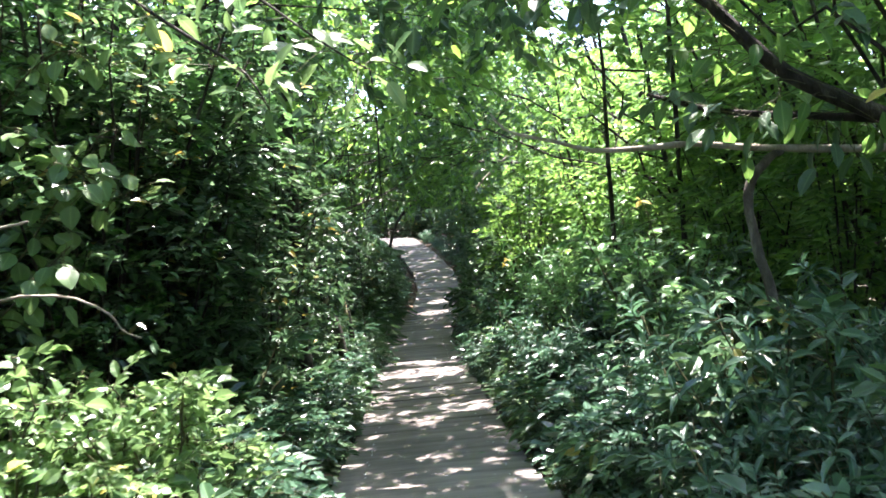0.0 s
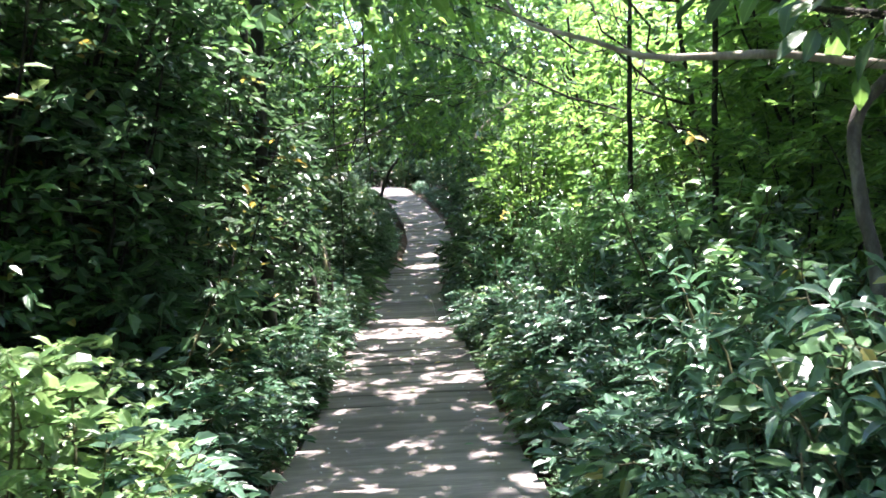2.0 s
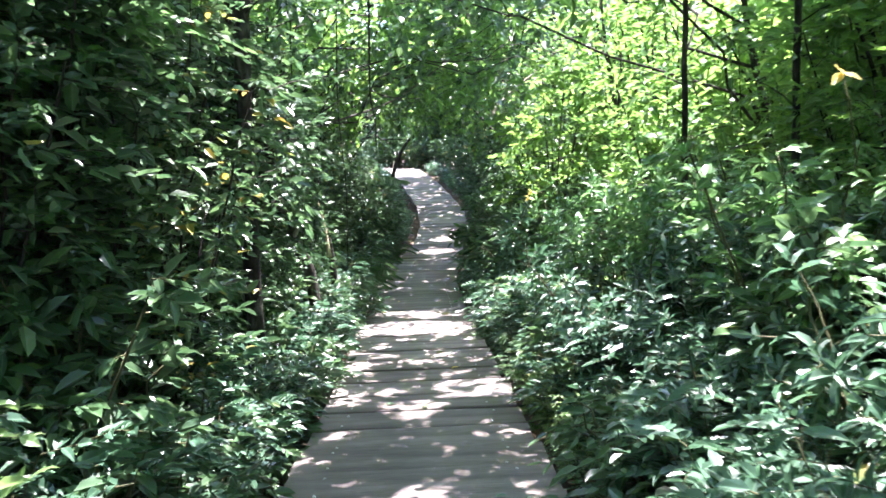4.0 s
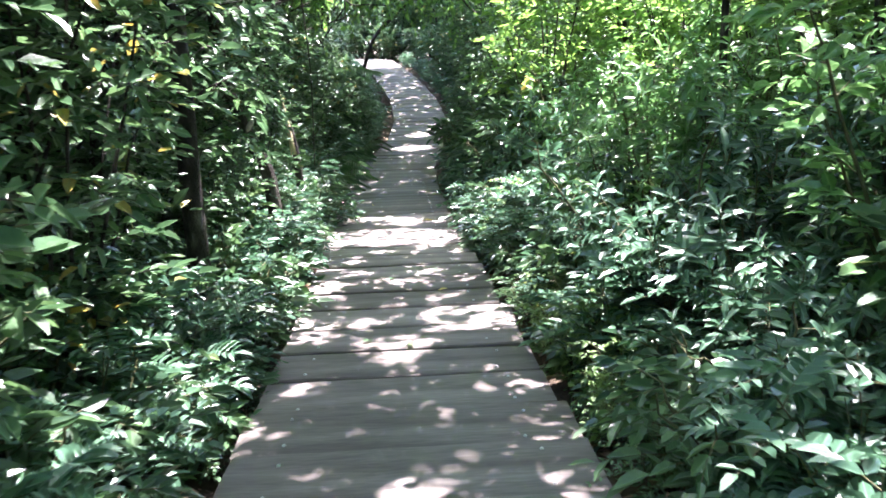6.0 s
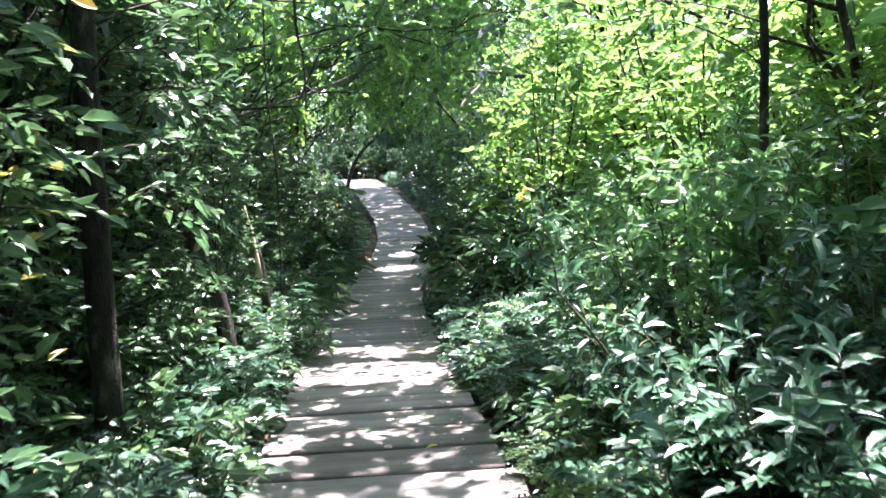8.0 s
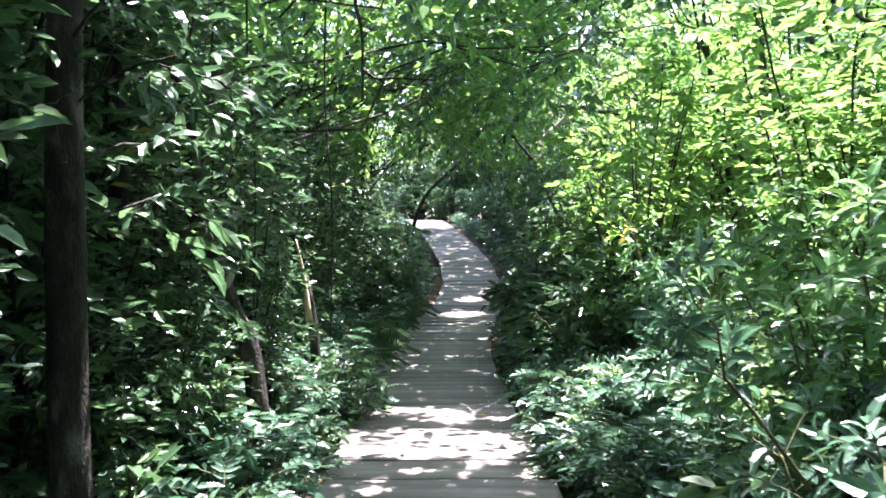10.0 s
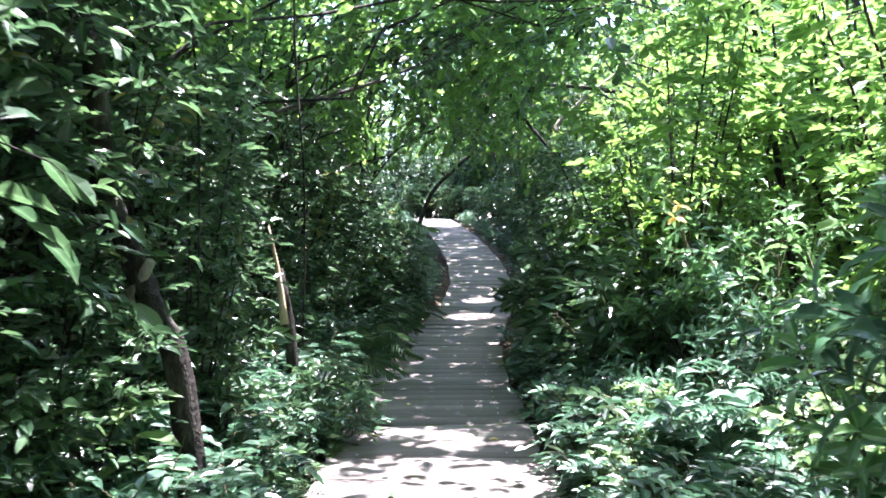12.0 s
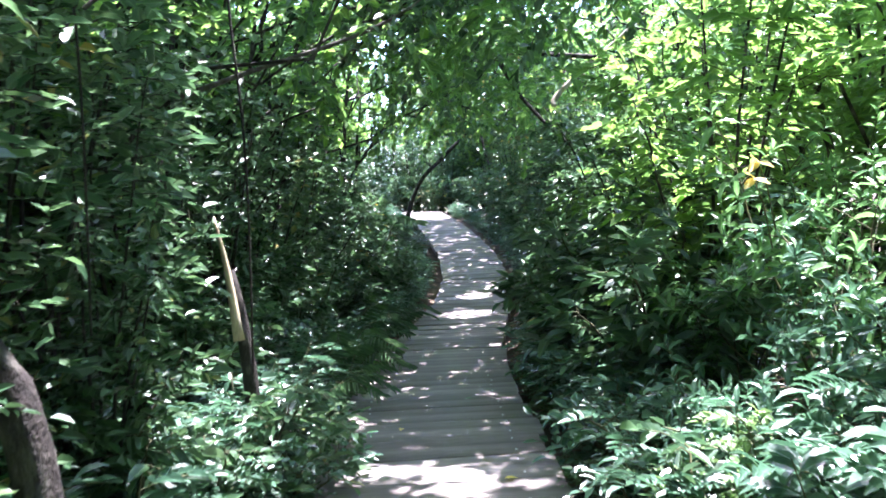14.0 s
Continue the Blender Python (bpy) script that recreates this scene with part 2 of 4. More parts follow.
def smoothed(vals):
    v = np.interp(SMOOTH_Y, LINE_Y, vals)
    for _ in range(6):
        v[1:-1] = (v[:-2] + v[1:-1] * 2 + v[2:]) / 4
    return v


SX, SZ = smoothed(LINE_X), smoothed(LINE_Z)


def path_x(y):
    return float(np.interp(y, SMOOTH_Y, SX))


def path_z(y):
    return float(np.interp(y, SMOOTH_Y, SZ))


WIDTH, PITCH, THICK = 1.38, 0.4935, 0.085


def ground_z(x, y):
    off = abs(x - path_x(y))
    z = path_z(y) - 0.17 - 0.16 * max(0.0, 1 - max(0.0, off - 0.6) / 0.4)
    if off > 0.9:
        z += 0.16 * noise.noise(Vector((x * 0.5, y * 0.5, 0.3))) * min(1, off - 0.9) + 0.5 * noise.noise(Vector((x * 0.09, y * 0.09, 4.0))) * min(1, (off - 0.9) / 5)
    return z


def build_ground():
    xs = np.concatenate([np.linspace(-220, -16, 14), np.linspace(-14, 14, 85), np.linspace(16, 220, 14)])
    ys = np.concatenate([np.linspace(-220, -10, 14), np.linspace(-8, 48, 169), np.linspace(52, 260, 14)])
    verts = [(x, y, ground_z(x, y)) for y in ys for x in xs]
    nx = len(xs)
    faces = [(j * nx + i, j * nx + i + 1, (j + 1) * nx + i + 1, (j + 1) * nx + i) for j in range(len(ys) - 1) for i in range(nx - 1)]
    g = new("ground", mesh_of("ground", verts, faces, SOIL, None, True))
    tagged(g, "dark forest soil covered with brown leaf litter", "ground", kind="structure")


build_ground()


def plank_mesh(k, gap):
    """A worn plank: rounded long edges, slightly uneven ends and top."""
    r = random.Random(k)
    w, h, c = PITCH - gap - r.uniform(0, 0.012), THICK, 0.008
    prof = [(-w / 2, -h), (-w / 2, -c), (-w / 2 + c, 0), (0, 0.002), (w / 2 - c, 0), (w / 2, -c), (w / 2, -h)]
    xs = [-WIDTH / 2 - r.uniform(0, 0.04), -WIDTH / 4, 0, WIDTH / 4, WIDTH / 2 + r.uniform(0, 0.04)]
    verts, faces = [], []
    for x in xs:
        j = r.uniform(-0.004, 0.004)
        verts += [(x + r.uniform(-0.004, 0.004), y + j, z + (r.uniform(-0.003, 0.003) if z > -h else 0)) for y, z in prof]
    m = len(prof)
    for i in range(len(xs) - 1):
        for q in range(m):
            a, b = i * m + q, i * m + (q + 1) % m
            faces.append((a, a + m, b + m, b))
    faces += [tuple(range(m)), tuple((len(xs) - 1) * m + q for q in range(m))[::-1]]
    return mesh_of("plank", verts, faces, WOOD)


def screw_mesh():
    bm = bmesh.new()
    bmesh.ops.create_cone(bm, cap_ends=True, segments=8, radius1=0.0095, radius2=0.006, depth=0.006)
    me = bpy.data.meshes.new("screw")
    bm.to_mesh(me)
    me.materials.append(STEEL)
    return me


def build_boardwalk():
    deck = tagged(new("boardwalk"), "weathered grey plank boardwalk stepping down between shrubs", "boardwalk", kind="structure")
    planks = [plank_mesh(k, 0.018) for k in range(7)]
    wide = [plank_mesh(k, 0.048) for k in range(7)]
    screw = screw_mesh()
    r = random.Random(5)
    y = 7.96 + PITCH / 2 - 27 * PITCH
    while y < 45:
        ahead = math.atan2(path_x(y + 0.3) - path_x(y - 0.3), 0.6)
        slope = (path_z(y + 0.3) - path_z(y - 0.3)) / 0.6
        ob = new("plank", (wide if 7.4 < y < 12.3 else planks)[r.randrange(7)])
        ob.parent = deck
        ob.matrix_basis = pose(path_x(y) + r.uniform(-0.015, 0.015), y, path_z(y) + r.uniform(-0.004, 0.004), math.degrees(math.atan(slope)) * (1.0 if 7.9 < y < 12.3 or y > 20 else 0.45) + r.uniform(-0.3, 0.3), r.uniform(-0.25, 0.25), (-math.degrees(ahead) * 0.9 if y > 13 else 0.4) + r.uniform(-0.6, 0.6))
        if 3 < y < 17:
            for sx in (-0.52, 0.5):
                for sy in (-0.14, 0.13):
                    s = new("screw", screw)
                    s.parent = ob
                    s.matrix_basis = pose(sx + r.uniform(-0.02, 0.02), sy + r.uniform(-0.015, 0.015), 0.004)
        y += PITCH
    for side in (-1, 1):
        line = [(path_x(v) + side * 0.5, v, path_z(v) - 0.165) for v in np.arange(-5.5, 45, 0.5)]
        verts, faces = [], []
        for x, v, z in line:
            verts += [(x - 0.04, v, z - 0.07), (x + 0.04, v, z - 0.07), (x + 0.04, v, z + 0.06), (x - 0.04, v, z + 0.06)]
        for i in range(len(line) - 1):
            for q in range(4):
                faces.append((i * 4 + q, i * 4 + (q + 1) % 4, i * 4 + 4 + (q + 1) % 4, i * 4 + 4 + q))
        faces += [(3, 2, 1, 0), tuple(len(verts) - 4 + q for q in range(4))]
        part("bearer", mesh_of("bearer", verts, faces, WOOD_DARK), deck, "dark timber bearer")


build_boardwalk()

# ---- plants: builders ----


def frame_of(d):
    d = unit(np.asarray(d, float))
    s = unit(np.cross(d, np.array([0.03, 0.02, 1.0])))
    return d, s, np.cross(s, d)


def sprig(leaves, p, d, length, count, ll, lw, droop=0.25, flat=0.5, wild=0.42):
    """Leaves set alternately along a twig from p along d."""
    d, s, u = frame_of(d)
    t = np.linspace(0.12, 1.0, count)
    sign = np.where(np.arange(count) % 2 == 0, 1.0, -1.0)
    pos = p + d * (t * length)[:, None] + np.array([0, 0, -1.0]) * (droop * length * t ** 2)[:, None]
    spread = (1.0 - t * 0.75)[:, None]
    dirs = d * (0.35 + 0.9 * t)[:, None] + s * sign[:, None] * spread + rng.normal(0, 0.34, (count, 3)) + np.array([0, 0, -droop])
    nor = np.array([0, 0, 1.0]) * flat + u * 0.5 + rng.normal(0, wild, (count, 3))
    k = rng.uniform(0.5, 1.25, count)
    leaves.add(pos, dirs, nor, ll * k, lw * k * rng.uniform(0.8, 1.2, count))
    return np.array([p, p + d * length * 0.55 + np.array([0, 0, -droop * length * 0.3]), p + d * length + np.array([0, 0, -droop * length])])


def pinnate(leaves, p, d, length, pairs, ll, lw, droop=0.35):
    """A feathered leaf: pairs of leaflets and one at the tip."""
    d, s, u = frame_of(d)
    t = np.repeat(np.linspace(0.2, 0.95, pairs), 2)
    sign = np.tile([1.0, -1.0], pairs)
    pos = p + d * (t * length)[:, None] + np.array([0, 0, -1.0]) * (droop * length * t ** 2)[:, None]
    k = (1.05 - 0.45 * np.abs(t - 0.5)) * rng.uniform(0.85, 1.1, len(t))
    leaves.add(pos, d * 0.55 + s * sign[:, None] + rng.normal(0, 0.1, (len(t), 3)), u + s * sign[:, None] * -0.15 + rng.normal(0, 0.16, (len(t), 3)), ll * k, lw * k)
    tip = p + d * length + np.array([0, 0, -droop * length])
    leaves.add(tip, d + np.array([0, 0, -0.4]), u, ll, lw)
    return np.array([p, p + d * length * 0.5 + np.array([0, 0, -droop * length * 0.25]), tip])


def herb_meshes(height, stems, pairs, ll, lw, mat, spread=0.75, shape=LEAF_SMALL):
    """A low clump with feathered leaves."""
    leaves, lines = Leaves(shape), []
    for i in range(stems):
        a = rng.uniform(0, 2 * math.pi)
        out = np.array([math.cos(a), math.sin(a), 0])
        h = height * rng.uniform(0.55, 1.05)
        lean = rng.uniform(0.1, spread)
        pts = curve_points(out * rng.uniform(0.0, 0.16), out * lean * h + np.array([0, 0, h]), 0.06 * h, 5, 0.012)
        lines.append((pts, np.linspace(0.006, 0.002, 5)))
        for k in range(6):
            f = 0.35 + 0.65 * (k + rng.uniform(0, 0.6)) / 6
            p = pts[0] + (pts[-1] - pts[0]) * min(f, 1.0)
            b = rng.uniform(0, 2 * math.pi)
            d = np.array([math.cos(b), math.sin(b), rng.uniform(0.1, 0.7)]) + out * 0.4
            lines.append((pinnate(leaves, p, d, rng.uniform(0.16, 0.27), pairs, ll, lw), [0.003, 0.002, 0.001]))
    return [("branchwork", tubes("branchwork", lines, STEM, 3)), ("foliage", leaves.mesh("foliage", mat))]


def shrub_meshes(height, radius, stems, twigs, count, ll, lw, mat, shape=LEAF_SMALL, low=0.15, flat=0.5, twig_len=0.26, bark=STEM, thick=0.014, bare_twigs=True):
    """A shrub: stems from the base, twigs all along them, leaves along the twigs."""
    leaves, lines = Leaves(shape), []
    for i in range(stems):
        a = 2 * math.pi * (i + rng.uniform(0, 0.8)) / stems
        out = np.array([math.cos(a), math.sin(a), 0])
        h = height * rng.uniform(0.6, 1.05)
        reach = radius * rng.uniform(0.25, 1.0)
        pts = spline([out * 0.06, out * reach * 0.3 + (0, 0, h * 0.4), out * reach * 0.75 + (0, 0, h * 0.8), out * reach + (0, 0, h)], 9) + rng.normal(0, 0.012, (9, 3))
        lines.append((pts, np.linspace(thick, thick * 0.25, 9)))
        for k in range(twigs):
            f = low + (1 - low) * (k + rng.uniform(0, 0.9)) / twigs
            q = pts[min(int(f * 8), 7)] * (1 - f * 8 % 1) + pts[min(int(f * 8) + 1, 8)] * (f * 8 % 1)
            b = rng.uniform(0, 2 * math.pi)
            d = np.array([math.cos(b), math.sin(b), rng.uniform(-0.1, 0.6)]) + out * 0.5
            tl = twig_len * rng.uniform(0.6, 1.3) * (1.25 - 0.5 * f)
            twig = sprig(leaves, q, d, tl, count, ll, lw, rng.uniform(0.1, 0.45), flat)
            if bare_twigs and (k % 2 or height < 3):
                lines.append((twig, [thick * 0.28, thick * 0.18, thick * 0.08]))
    return [("branchwork", tubes("branchwork", lines, bark, 3)), ("foliage", leaves.mesh("foliage", mat))]


def whorl_meshes(height, radius, stems, whorls, count, ll, lw, mat, shape=None, low=0.25, bark=STEM, thick=0.014):
    """A shrub whose leaves stand in whorls at the ends of its side twigs."""
    leaves, lines = Leaves(shape or LEAF_FULL), []
    for i in range(stems):
        a = 2 * math.pi * (i + rng.uniform(0, 0.8)) / stems
        out = np.array([math.cos(a), math.sin(a), 0])
        h, reach = height * rng.uniform(0.55, 1.05), radius * rng.uniform(0.3, 1.0)
        pts = spline([out * 0.05, out * reach * 0.35 + (0, 0, h * 0.4), out * reach * 0.8 + (0, 0, h * 0.8), out * reach + (0, 0, h)], 9) + rng.normal(0, 0.012, (9, 3))
        lines.append((pts, np.linspace(thick, thick * 0.3, 9)))
        for k in range(whorls):
            f = 1.0 if k == 0 else low + (1 - low) * rng.random()
            q = np.array([np.interp(f * 8, range(9), pts[:, c]) for c in range(3)])
            b = rng.uniform(0, 2 * math.pi)
            d = unit(np.array([math.cos(b), math.sin(b), rng.uniform(0.1, 0.8)]) + out * 0.6)
            if k == 0:
                d = unit(out * 0.5 + np.array([0, 0, 1.0]))
            tip = q + d * rng.uniform(0.1, 0.34)
            lines.append((np.array([q, (q + tip) / 2 + (0, 0, 0.01), tip]), [thick * 0.3, thick * 0.22, thick * 0.15]))
            ax, s1, s2 = frame_of(d + np.array([0.01, 0.0, 0.5]))
            n = int(count * rng.uniform(0.7, 1.2))
            an = 2.4 * np.arange(n) + rng.uniform(-0.35, 0.35, n)
            rise = np.linspace(-0.35, 1.1, n)[:, None] + rng.normal(0, 0.12, (n, 1))
            ring = s1 * np.cos(an)[:, None] + s2 * np.sin(an)[:, None]
            k2 = rng.uniform(0.65, 1.15, n) * np.linspace(1.1, 0.7, n)
            leaves.add(tip - ax * np.linspace(0.08, 0.0, n)[:, None], ring + ax * rise, ax - ring * 0.3 + rng.normal(0, 0.22, (n, 3)), ll * k2, lw * k2)
    return [("branchwork", tubes("branchwork", lines, bark, 3)), ("foliage", leaves.mesh("foliage", mat))]


def frond_meshes(count, length, mat, pairs=16):
    """A clump of arching fronds with narrow leaflets."""
    leaves, lines = Leaves(LEAF_SMALL), []
    for i in range(count):
        a = 2 * math.pi * (i + rng.uniform(0, 0.7)) / count
        out = np.array([math.cos(a), math.sin(a), 0])
        L = length * rng.uniform(0.7, 1.1)
        lift = rng.uniform(0.45, 0.95)
        pts = spline([(0, 0, 0), out * L * 0.25 + (0, 0, L * 0.5 * lift), out * L * 0.6 + (0, 0, L * 0.72 * lift), out * L * 0.95 + (0, 0, L * 0.55 * lift)], 8)
        lines.append((pts, np.linspace(0.008, 0.002, 8)))
        t = np.repeat(np.linspace(0.22, 1.0, pairs), 2)
        sign = np.tile([1.0, -1.0], pairs)
        pos = np.array([np.interp(t * 7, range(8), pts[:, c]) for c in range(3)]).T
        side = np.array([-out[1], out[0], 0])
        k = 1.0 - 0.65 * t
        leaves.add(pos, side * sign[:, None] + out * 0.55 + np.array([0, 0, -0.25]) + rng.normal(0, 0.06, (len(t), 3)), np.array([0, 0, 1.0]) + rng.normal(0, 0.1, (len(t), 3)), 0.3 * length * (0.35 + k), 0.022 * length + 0.006)
    return [("branchwork", tubes("branchwork", lines, STEM, 3)), ("foliage", leaves.mesh("foliage", mat))]


def plant(name, label, category, group, meshes, m):
    """One plant of the given meshes at pose m."""
    e = tagged(new(name), label, category, group)
    e.empty_display_size = 0.2
    e.matrix_basis = m
    for pname, me in meshes:
        part(pname, me, e)
    return e


def stand(x, y, turn=None, size=1.0, sink=0.02, tip=5.0):
    """A pose on the ground, turned and tipped at random."""
    return pose(x, y, ground_z(x, y) - sink, rng.uniform(-tip, tip), rng.uniform(-tip, tip), rng.uniform(0, 360) if turn is None else turn) @ Matrix.Diagonal((size, size, size * rng.uniform(0.9, 1.12), 1))


# openings in the leaf roof, as places on the boardwalk and beside it that the sun reaches: x, y, radius
OPENINGS = [(0.14, 9.1, 0.42), (-0.4, 8.45, 0.3), (-0.45, 22.4, 0.5), (0.9, 14.5, 0.7), (1.2, 18.5, 0.9), (0.9, 20.5, 0.7), (1.1, 3.6, 0.25), (1.35, 4.3, 0.28), (1.0, 5.0, 0.3), (0.9, 6.7, 0.3), (1.7, 7.0, 0.22), (-1.6, 4.0, 1.2), (-0.5, 13.35, 0.3), (-0.95, 13.6, 0.25), (1.2, 7.3, 0.24), (1.05, 6.6, 0.22), (1.6, 6.0, 0.2), (-0.55, 12.4, 0.55), (-0.15, 12.3, 0.45), (-0.9, 12.5, 0.4), (-2.0, 38.6, 1.7), (-0.4, 24.6, 0.4), (0.75, 8.2, 0.42), (0.7, 7.5, 0.25), (-1.45, 7.2, 0.5), (-1.35, 8.9, 0.5), (-1.5, 6.5, 0.5), (-1.3, 10.0, 0.5), (0.85, 4.25, 0.22), (1.5, 4.25, 0.25), (0.62, 8.8, 0.4), (1.5, 10.8, 0.9), (1.4, 9.7, 0.5), (1.6, 12.4, 1.1), (0.6, 11.8, 0.6),
            (-1.5, 3.2, 1.2), (-1.2, 2.4, 0.8), (-2.3, 3.9, 1.1), (-1.5, 6.0, 0.4), (-1.5, 8.3, 0.4), (-1.45, 9.6, 0.45), (-1.6, 11.2, 0.4), (-1.6, 14.8, 0.5), (-1.75, 13.6, 0.5), (-1.75, 12.8, 0.45), (3.6, 12.0, 1.8), (2.8, 11.2, 1.1), (2.6, 14.5, 1.2), (-1.7, 10.4, 0.5), (-1.7, 5.6, 0.3), (1.6, 5.6, 0.35), (3.2, 12.5, 1.8), (3.6, 16, 1.5), (-1.4, 12.2, 0.5), (1.2, 16.5, 0.7),
            (-2.1, 5.0, 0.9), (-2.6, 4.2, 1.2), (-1.5, 9.0, 0.5), (0.55, 5.5, 0.3), (1.0, 5.5, 0.4), (2.4, 13.2, 1.0)]

small = random.Random(11)
for y0, y1, count in ((3.0, 10.5, 36), (10.5, 20.0, 16), (20.0, 36.0, 22)):
    for _ in range(count):
        y = small.uniform(y0, y1)
        OPENINGS.append((path_x(y) + small.uniform(-0.65, 0.65), y, small.uniform(0.07, 0.16)))


def lets_sun(p):
    """Which of the points p lie in the way of the sun to an opening."""
    s, o = np.array(to_sun), np.array(OPENINGS)
    gz = np.array([path_z(v) for v in o[:, 1]])
    q = p[:, None] - s * ((p[:, None, 2] - gz) / s[2])[:, :, None]
    hit = (np.hypot(q[:, :, 0] - o[:, 0], q[:, :, 1] - o[:, 1]) < o[:, 2]).any(axis=1)
    keep = ~hit | (rng.random(len(p)) < 0.08)
    return keep


def tree_meshes(base, height, girth, lean, clumps, per_clump, ll, lw, mat, bark, spread=0.6, limbs=5, shape=LEAF_SMALL, thin_side=0.4):
    """A tree in place: a tapered trunk, a few limbs, thin branches to each clump of the crown, leaves in flat sprays. clumps: world places."""
    base, lean = np.asarray(base, float), np.asarray(lean, float)
    trunk = spline([base, base + lean * 0.2 + (0.05, 0.03, height * 0.33), base + lean * 0.6 + (-0.04, 0.05, height * 0.66), base + lean + (0, 0, height)], 14)
    trunk[1:] += rng.normal(0, 0.012, (13, 3))
    radii = girth * np.linspace(1.0, 0.35, 14)
    radii[0] *= 1.5
    radii[1] *= 1.12
    leaves, twigs, arms = Leaves(shape), [], []
    for c in clumps[:limbs]:
        c = np.asarray(c, float)
        start = trunk[int(np.clip((c[2] - base[2]) / height * 13 - rng.uniform(2, 5), 5, 12))]
        far = np.linalg.norm(c - start)
        arms.append(curve_points(start, c, 0.1 * far, 9, 0.035 * far))
    joints = np.concatenate([a[3:] for a in arms])
    for c in clumps:
        c = np.asarray(c, float)
        j = joints[np.argmin(np.linalg.norm(joints - c, axis=1))]
        far = np.linalg.norm(c - j)
        if far > 0.05:
            twigs.append((curve_points(j, c, 0.06 * far, 5, 0.03 * far), np.linspace(0.005 + 0.003 * far, 0.003, 5)))
        for k in range(max(3, per_clump // 9)):
            q = c + rng.normal(0, 1, 3) * np.array([spread, spread, spread * 0.5])
            d = unit(q - j) + rng.normal(0, 0.5, 3) * np.array([1, 1, 0.4])
            spr = Leaves(shape)
            line = sprig(spr, q, d, rng.uniform(0.25, 0.45), 9, ll, lw, rng.uniform(0.0, 0.35), 0.5, 0.55)
            ok = lets_sun(spr.p[0]) & ((spr.p[0][:, 0] > path_x(q[1]) - 1.3) | (rng.random(9) < thin_side))
            if ok.any():
                leaves.add(spr.p[0][ok], spr.d[0][ok], spr.n[0][ok], spr.l[0][ok], spr.w[0][ok])
                if k % 2:
                    twigs.append((line, [0.0025, 0.002, 0.001]))
    made = [("trunk", tubes("trunk", [(trunk, radii)], bark, 10))]
    for a in arms:
        made.append(("limb", tubes("limb", [(a, np.linspace(min(girth * 0.4, 0.019), 0.005, 9))], bark, 6)))
    return made + [("branchwork", tubes("branchwork", twigs, bark, 3)), ("crown", leaves.mesh("crown", mat))]


def tree(label, meshes, base, group="", name="tree"):
    """Meshes that were made in place, hung on an empty at the tree's foot."""
    e = tagged(new(name), label, "tree", group)
    e.matrix_basis = pose(*base)
    for pname, me in meshes:
        me.transform(Matrix.Translation(-Vector(base)))
        part(pname, me, e)
    return e


# ---- plants: kinds ----
HERB = [herb_meshes(0.68, 13, 5, 0.08, 0.036, LEAF_GLOSSY) for _ in range(4)]
HERB_FAR = [herb_meshes(0.68, 11, 5, 0.09, 0.04, LEAF_GLOSSY, shape=LEAF_PLAIN) for _ in range(2)]
HERB_FINE = [herb_meshes(0.5, 14, 5, 0.052, 0.026, LEAF_FERN, shape=LEAF_PLAIN) for _ in range(3)]
BROAD = [shrub_meshes(1.25, 0.6, 9, 15, 8, 0.125, 0.055, LEAF_DARK) for _ in range(3)]
BROAD_FAR = [shrub_meshes(1.25, 0.6, 9, 14, 8, 0.13, 0.06, LEAF_DARK, LEAF_PLAIN, bare_twigs=False) for _ in range(2)]
GLOSS = [shrub_meshes(1.05, 0.6, 9, 14, 8, 0.12, 0.052, LEAF_GLOSSY, LEAF_FULL) for _ in range(2)]
DENSE = [shrub_meshes(3.2, 1.1, 12, 32, 10, 0.09, 0.044, LEAF_DARK, twig_len=0.42, bark=BARK, thick=0.018) for _ in range(2)]
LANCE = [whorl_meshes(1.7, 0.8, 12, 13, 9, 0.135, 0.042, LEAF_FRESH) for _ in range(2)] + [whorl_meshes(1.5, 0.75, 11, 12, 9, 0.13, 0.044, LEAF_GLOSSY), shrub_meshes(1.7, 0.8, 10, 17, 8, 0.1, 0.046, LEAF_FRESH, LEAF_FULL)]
WHORL = [whorl_meshes(1.15, 0.55, 8, 9, 9, 0.135, 0.043, LEAF_GLOSSY) for _ in range(2)]
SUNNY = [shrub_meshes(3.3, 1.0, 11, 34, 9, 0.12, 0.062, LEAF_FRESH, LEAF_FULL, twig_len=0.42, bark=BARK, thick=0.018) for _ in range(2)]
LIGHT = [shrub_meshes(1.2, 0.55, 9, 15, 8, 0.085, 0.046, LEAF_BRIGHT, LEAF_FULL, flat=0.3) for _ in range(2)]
TALL = [shrub_meshes(3.6, 1.0, 8, 30, 9, 0.125, 0.055, LEAF_DARK, twig_len=0.45, bark=BARK, thick=0.02) for _ in range(4)]
TALL_LIGHT = [shrub_meshes(3.4, 1.1, 8, 32, 9, 0.13, 0.058, LEAF_CANOPY, twig_len=0.45, bark=BARK, thick=0.02) for _ in range(3)]
TALL_FAR = [shrub_meshes(3.5, 1.1, 8, 32, 9, 0.14, 0.065, LEAF_DARK, LEAF_PLAIN, twig_len=0.45, bark=BARK, thick=0.024, bare_twigs=False) for _ in range(3)]
BACK = [shrub_meshes(6.0, 1.8, 11, 40, 8, 0.21, 0.12, LEAF_CANOPY, LEAF_PLAIN, twig_len=0.75, bark=BARK, thick=0.04, bare_twigs=False) for _ in range(3)]
